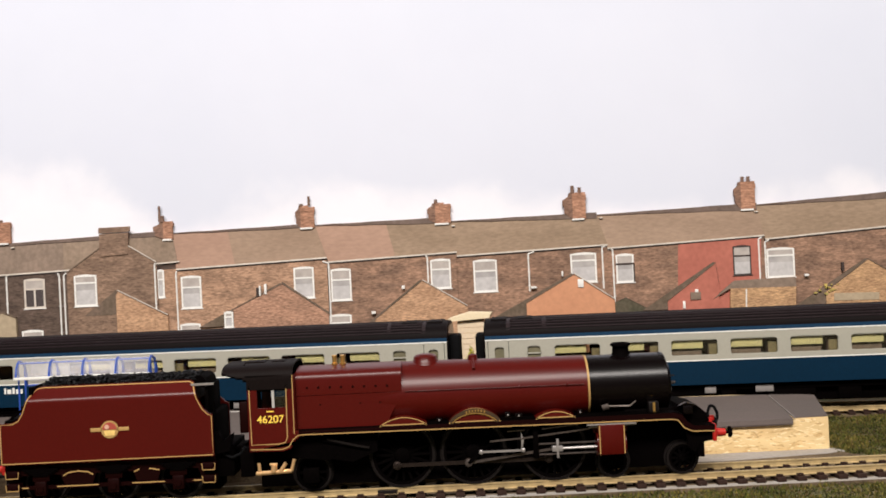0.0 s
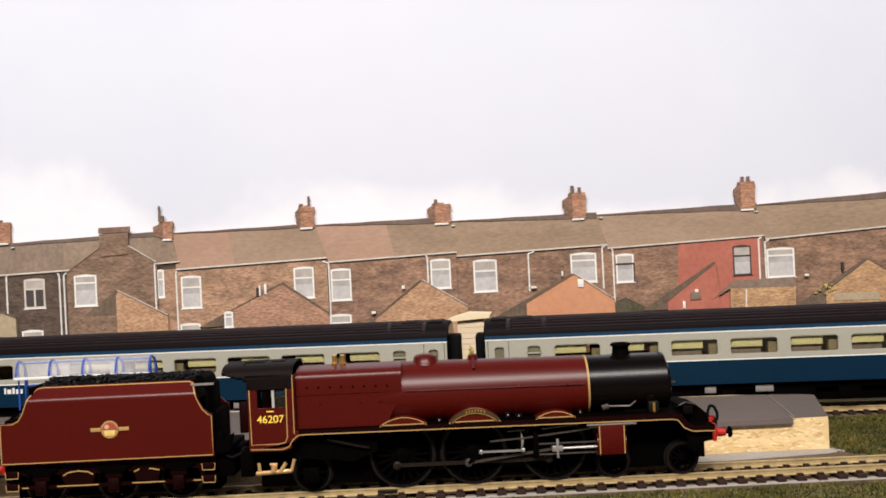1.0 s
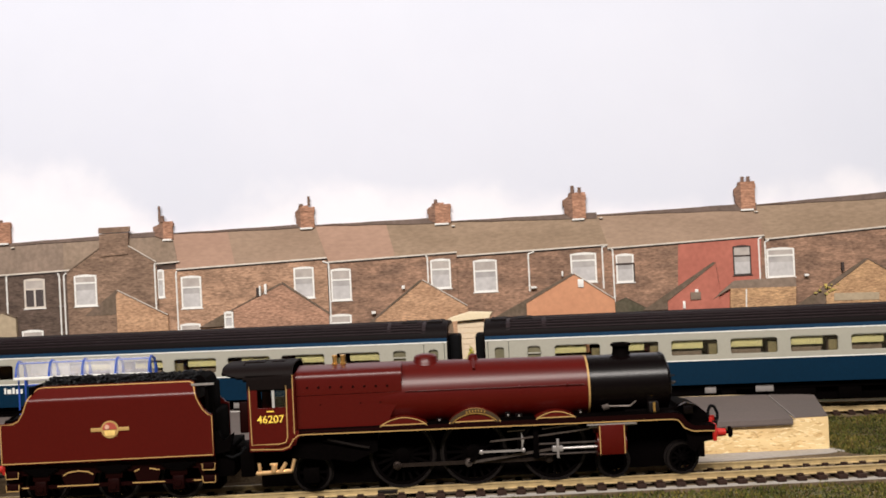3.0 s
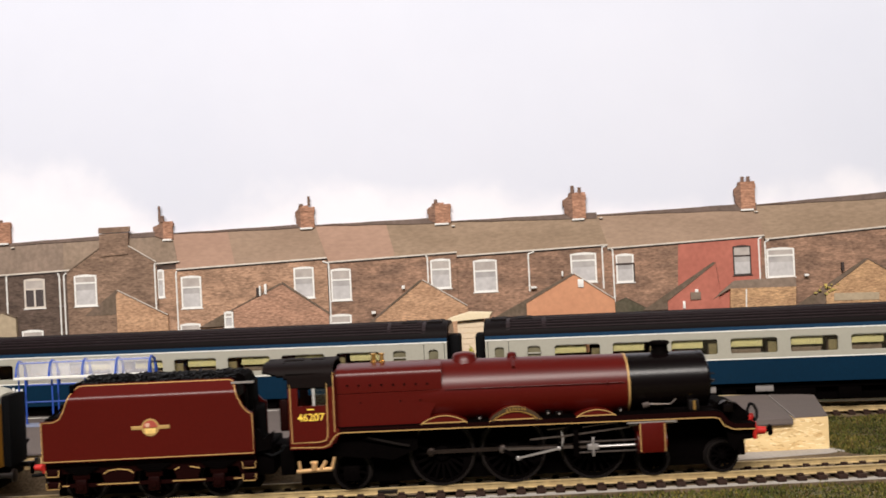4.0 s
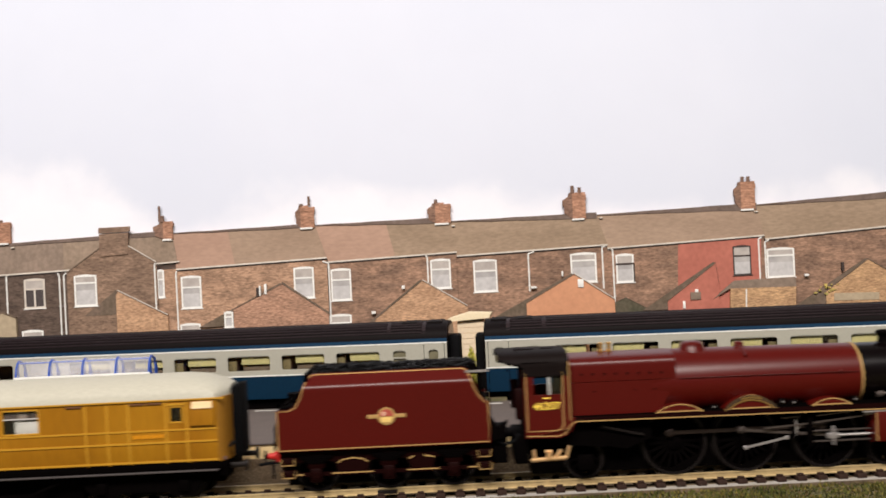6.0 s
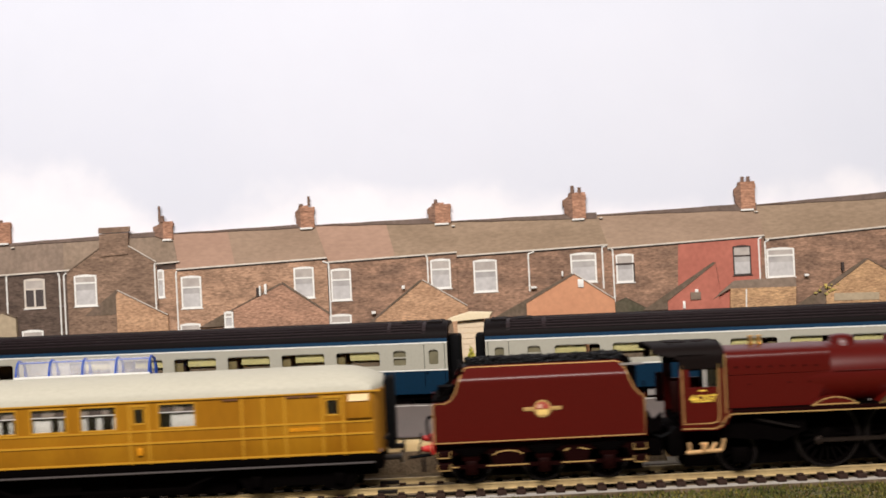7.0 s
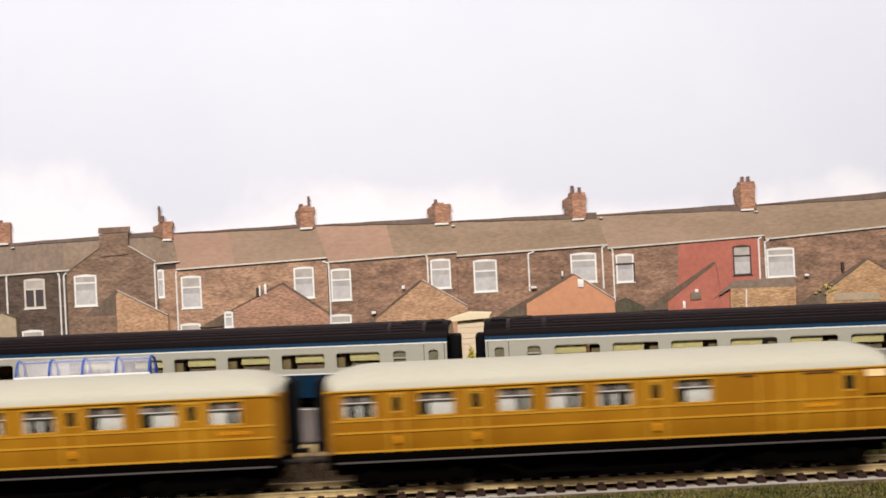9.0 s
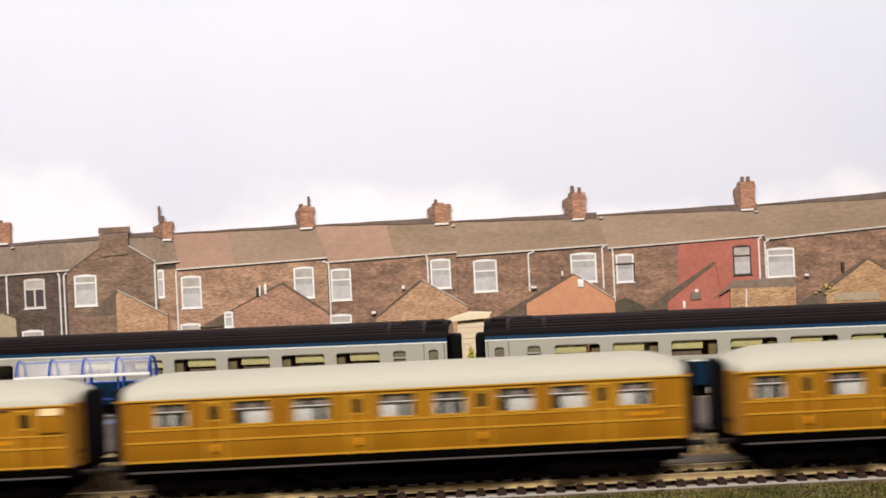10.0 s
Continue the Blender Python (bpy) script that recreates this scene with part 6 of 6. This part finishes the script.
        bm.faces.new((a[n], a[0], b[0], b[n]))
    bm.faces.new(rings[0][::-1])
    bm.faces.new(rings[-1])
    rf = part("roof", bm, CREAM_ROOF, c, "off-white domed roof")
    bm = bmesh.new()
    for s in (-1, 1):
        box(bm, 0.5, L - 0.5, *yrange(s, 17.6, 18.1), 41.5, 42.1)
    part("rain_gutter", bm, TEAK_TRIM, rf)
    for x, s in ((0, -1), (L, 1)):
        bm = bmesh.new()
        plan = [(-17.45, -E), (-16.4, -2.2), (-13.5, -0.6), (-9.5, 0.4), (-5, 0.8), (5, 0.8), (9.5, 0.4), (13.5, -0.6), (16.4, -2.2), (17.45, -E)]
        prism(bm, [(x + s * u, v) for v, u in plan], "z", 16.8, 42.0)
        part("coach_end", bm, TEAK_END, c, "dark teak coach end")
        bm = bmesh.new()
        box(bm, *sorted((x + s * 0.3, x + s * 4.2)), -7.5, 7.5, 17, 44.5, 0.8)
        for k in range(3):
            box(bm, *sorted((x + s * (1.2 + 1.1 * k), x + s * (1.8 + 1.1 * k))), -8.2, 8.2, 16.6, 45.2, 0.2)
        part("gangway", bm, RUBBER, c, "black corridor bellows")
        bm = bmesh.new()
        for y in (-11.5, 11.5):
            cyl(bm, (x, y, 14), (x + s * 6.0, y, 14), 1.1, 10)
            lathe(bm, (x + s * 6.0, y, 14), (s, 0, 0), [(0, 2.6), (0.8, 2.7), (1.0, 2.0)], 14)
            cyl(bm, (x + s * 0.4, y * 1.3, 22), (x + s * 2.0, y * 1.3, 24), 0.7, 8)
        part("buffer", bm, DULL_STEEL, c)
    for x in (2.2, L - 2.2):
        bm = bmesh.new()
        box(bm, x - 1.6, x + 1.6, -15.5, 15.5, 10.5, 16.9, 0.3)
        part("headstock", bm, SOOT, c, "black headstock")
    for s in (-1, 1):
        bm = bmesh.new()
        box(bm, 2, L - 2, *yrange(s, 14.6, 16.4), 13.4, 17.1, 0.25)
        part("solebar", bm, SOOT, c, "black solebar")
        bm = bmesh.new()
        box(bm, 4, L - 4, *yrange(s, 16.2, 17.8), 13.1, 13.7, 0.12)
        part("footboard", bm, FOOTBOARD, c, "grey footboard")
        bm = bmesh.new()
        strip_rod(bm, (62, 13), (80, 6), 0.5, s, 14.6)
        strip_rod(bm, (80, 6), (148, 6), 0.5, s, 14.6)
        strip_rod(bm, (148, 6), (166, 13), 0.5, s, 14.6)
        part("truss_rod", bm, SOOT, c, "black truss rod")
    # the centre and end blocks are added, black in place of shade under the floor
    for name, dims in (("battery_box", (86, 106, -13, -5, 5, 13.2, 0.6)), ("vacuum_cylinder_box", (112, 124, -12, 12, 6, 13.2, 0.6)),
                       ("underframe", (2, L - 2, -13, 13, 13, 17)), ("centre_shade_block", (60, L - 60, -11, 11, 2.6, 13.2, 0.5)),
                       ("end_shade_block", (3, 60, -9, 9, 7, 13.2, 0.5)), ("end_shade_block", (L - 60, L - 3, -9, 9, 7, 13.2, 0.5))):
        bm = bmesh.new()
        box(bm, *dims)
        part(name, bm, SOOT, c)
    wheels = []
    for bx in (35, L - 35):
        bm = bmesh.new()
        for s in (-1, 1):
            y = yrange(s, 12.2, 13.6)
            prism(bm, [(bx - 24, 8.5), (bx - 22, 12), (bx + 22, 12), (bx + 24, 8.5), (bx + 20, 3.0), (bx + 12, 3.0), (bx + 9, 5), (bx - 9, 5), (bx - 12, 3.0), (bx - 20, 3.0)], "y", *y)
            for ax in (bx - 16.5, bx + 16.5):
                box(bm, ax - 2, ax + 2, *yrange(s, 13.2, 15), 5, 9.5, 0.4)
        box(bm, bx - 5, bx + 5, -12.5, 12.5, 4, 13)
        # added black block between the wheels, in place of shade
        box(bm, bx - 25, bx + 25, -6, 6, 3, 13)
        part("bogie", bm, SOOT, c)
        for ax in (bx - 16.5, bx + 16.5):
            wheels.append(wheelset(c, ax, COACH_R, 8, None, "coach_wheel", SOOT, 8.6))
    return c


brake_wide = [(7.3, 20.7), (37.4, 52), (69, 83), (88.8, 102.9), (108.4, 122.6), (139.5, 154)]
brake_narrow = [(27, 31), (58.4, 62.6), (129.5, 133.8), (205.8, 210.8)]
second_wide = [(15, 28.7), (46.3, 60.8), (69.8, 85.2), (104, 118.6), (125.5, 138.6), (151, 165.6), (172, 186.6), (199, 212.4)]
second_narrow = [(36.6, 41.2), (93.4, 97.6), (142.4, 147), (190.4, 194.6)]
ENDS = (-198.6 - COACH_L, -443.2 - COACH_L, -687.6 - COACH_L)      # where each coach's rear end stands at first
coach_a = teak_coach("varnished teak brake coach with white roof and blank van side", place(ENDS[0], 0, 0), brake_wide, brake_narrow, True)
coach_b = teak_coach("varnished teak passenger coach with white roof and wide windows", place(ENDS[1], 0, 0), second_wide, second_narrow, False)
coach_c = copy_thing(coach_a, place(ENDS[2], 0, 0))


# ---- grass ----
def grass():
    """Flock tufts on the ground before the front track and beyond the platform's end."""
    rng = np.random.default_rng(4)
    def field(count, x0, x1, y0, y1, edge):
        x, y = rng.uniform(x0, x1, count), rng.uniform(y0, y1, count)
        wob = 1.2 * np.sin(x * 0.31) + 0.8 * np.sin(x * 0.83 + 1)
        keep = edge(x, y, wob)
        return x[keep], y[keep]
    back = lambda x: 170.5 - 0.1083 * x
    fields = [field(34000, -90, 300, -80, -15, lambda x, y, w: y < -14.8 + w * 0.6),
              field(42000, 168, 340, 13, 150, lambda x, y, w: (y > np.where(x > 184 + w, 15.6, 38) + w) & (y < back(x) - 15 + w) & (x > 173.2 + (y - 46.9) * 0.25 + 0.6 * w))]
    xs, ys = np.concatenate([f[0] for f in fields]), np.concatenate([f[1] for f in fields])
    n = len(xs)
    ang, lean = rng.uniform(0, 2 * np.pi, n), rng.uniform(-0.9, 0.9, (n, 2))
    high, wide = rng.uniform(0.5, 1.7, n), rng.uniform(0.25, 0.6, n)
    patch = 0.5 + 0.5 * np.sin(xs * 0.11 + 2 * np.sin(ys * 0.17)) 
    high *= 0.6 + 0.7 * patch
    base = np.stack([xs, ys, np.full(n, -4.6)], 1)
    side = np.stack([np.cos(ang) * wide, np.sin(ang) * wide, np.zeros(n)], 1)
    tip = base + np.stack([lean[:, 0], lean[:, 1], high], 1)
    verts = np.stack([base - side, base + side, tip], 1).reshape(-1, 3) * MM
    me = bpy.data.meshes.new("mesh")
    me.from_pydata(verts.tolist(), [], [(3 * i, 3 * i + 1, 3 * i + 2) for i in range(n)])
    m = bpy.data.materials.new("grass_flock")
    m.use_nodes = True
    nt = m.node_tree
    b = nt.nodes["Principled BSDF"]
    b.inputs["Roughness"].default_value = 0.95
    b.inputs["Specular IOR Level"].default_value = 0.15
    geo, ramp = nt.nodes.new("ShaderNodeNewGeometry"), nt.nodes.new("ShaderNodeValToRGB")
    tc, nz, add = nt.nodes.new("ShaderNodeTexCoord"), nt.nodes.new("ShaderNodeTexNoise"), nt.nodes.new("ShaderNodeMath")
    nz.inputs["Scale"].default_value = 60
    nz.inputs["Detail"].default_value = 5
    nt.links.new(tc.outputs["Object"], nz.inputs["Vector"])
    add.operation = "MULTIPLY_ADD"
    add.inputs[1].default_value = 0.75
    nt.links.new(geo.outputs["Random Per Island"], add.inputs[0])
    nt.links.new(nz.outputs["Fac"], add.inputs[2])
    sub = nt.nodes.new("ShaderNodeMath")
    sub.operation, sub.inputs[1].default_value = "SUBTRACT", 0.37
    nt.links.new(add.outputs[0], sub.inputs[0])
    stops = [(0.15, (0.022, 0.026, 0.008)), (0.38, (0.058, 0.066, 0.013)), (0.52, (0.095, 0.060, 0.026)), (0.64, (0.082, 0.092, 0.018)), (0.88, (0.165, 0.125, 0.032))]
    el = ramp.color_ramp.elements
    el[0].position, el[0].color = stops[0][0], (*stops[0][1], 1)
    el[1].position, el[1].color = stops[-1][0], (*stops[-1][1], 1)
    for p, col in stops[1:-1]:
        e = el.new(p)
        e.color = (*col, 1)
    nt.links.new(sub.outputs[0], ramp.inputs["Fac"])
    nt.links.new(ramp.outputs["Color"], b.inputs["Base Color"])
    me.materials.append(m)
    tagged(new("grass", me), "short green and brown flock grass beside the tracks", "grass", kind="stuff")


grass()


# ---- what moves ----
KNOTS = [(0.0, 0.0), (2.9, 0.0), (3.35, 2.2), (3.8, 10.8), (4.0, 16.1), (4.5, 30.2), (5.0, 50.0), (5.5, 79.1), (6.25, 125.2), (7.0, 171.6), (7.5, 208.9),
         (8.0, 253.1), (8.5, 309.7), (9.0, 376.2), (9.5, 455.1), (10.0, 538.7)]


def travel(t):
    """How far the train has run, in millimetres: a smooth curve through the knots."""
    n = len(KNOTS)
    def slope(i):
        if i == 0 or i == 1:
            return 0.0
        if i == n - 1:
            return (KNOTS[i][1] - KNOTS[i - 1][1]) / (KNOTS[i][0] - KNOTS[i - 1][0])
        (a, u), (b, v), (c, w) = KNOTS[i - 1], KNOTS[i], KNOTS[i + 1]
        return ((v - u) / (b - a) * (c - b) + (w - v) / (c - b) * (b - a)) / (c - a)
    for i in range(n - 1):
        (a, u), (b, v) = KNOTS[i], KNOTS[i + 1]
        if t <= b + 1e-9:
            h, k = b - a, (t - a) / (b - a)
            return ((2 * k ** 3 - 3 * k ** 2 + 1) * u + (k ** 3 - 2 * k ** 2 + k) * h * slope(i)
                    + (3 * k ** 2 - 2 * k ** 3) * v + (k ** 3 - k ** 2) * h * slope(i + 1))
    return KNOTS[-1][1]


def motions():
    tenths = [i / 10 for i in range(101)]
    ticks = [0.0] + [i / FPS for i in range(84, 301)]
    for car, x in ((loco, 0.0), (tender_car, -136.7), (coach_a, ENDS[0]), (coach_b, ENDS[1]), (coach_c, ENDS[2])):
        walk(car, [(t, place(x + travel(t), 0, 0)) for t in tenths])

    def roll(wheel, r):
        x = wheel.matrix_basis.translation.x
        walk(wheel, [(t, pose(x, 0, (r + LIFT) * MM, 0, math.degrees(travel(t) / r), 0)) for t in ticks])
    for kind, r in (("drive", DRIVE_R), ("bogie", BOGIE_R), ("trail", TRAIL_R)):
        for w in loco_wheels[kind]:
            roll(w, r)
    for w in tender_wheels:
        roll(w, TENDER_R)
    for car in (coach_a, coach_b, coach_c):
        for w in car.children:
            if w.name.startswith("coach_wheel"):
                roll(w, COACH_R)

    def pin(t):
        a = radians(PHASE) - travel(t) / DRIVE_R
        return CRANK * math.cos(a), CRANK * math.sin(a)
    for kind, ob, side in loco_rods:
        rows = []
        for t in ticks:
            px, pz = pin(t)
            x, z = 8.4 + px, DRIVE_R + LIFT + pz
            lift = 14.5 - z
            reach = math.sqrt(CONN ** 2 - lift ** 2)
            if kind == "couple":
                rows.append((t, place(px, 0, z)))
            elif kind in ("eccentric", "crank"):
                a = radians(PHASE + 130) - travel(t) / DRIVE_R
                ex, ez = 8.4 + 3.0 * math.cos(a), DRIVE_R + LIFT + 3.0 * math.sin(a)
                if kind == "crank":
                    rows.append((t, pose(x * MM, 0, z * MM, 0, math.degrees(travel(t) / DRIVE_R) - 40.3, 0)))
                else:
                    rows.append((t, pose(ex * MM, 0, ez * MM, 0, -math.degrees(math.asin((14.6 - ez) / ECC)), 0)))
            elif kind == "connect":
                rows.append((t, pose(x * MM, 0, z * MM, 0, -math.degrees(math.atan2(lift, reach)), 0)))
            else:
                rows.append((t, place(x + reach, 0, 14.5)))
        walk(ob, rows)


motions()
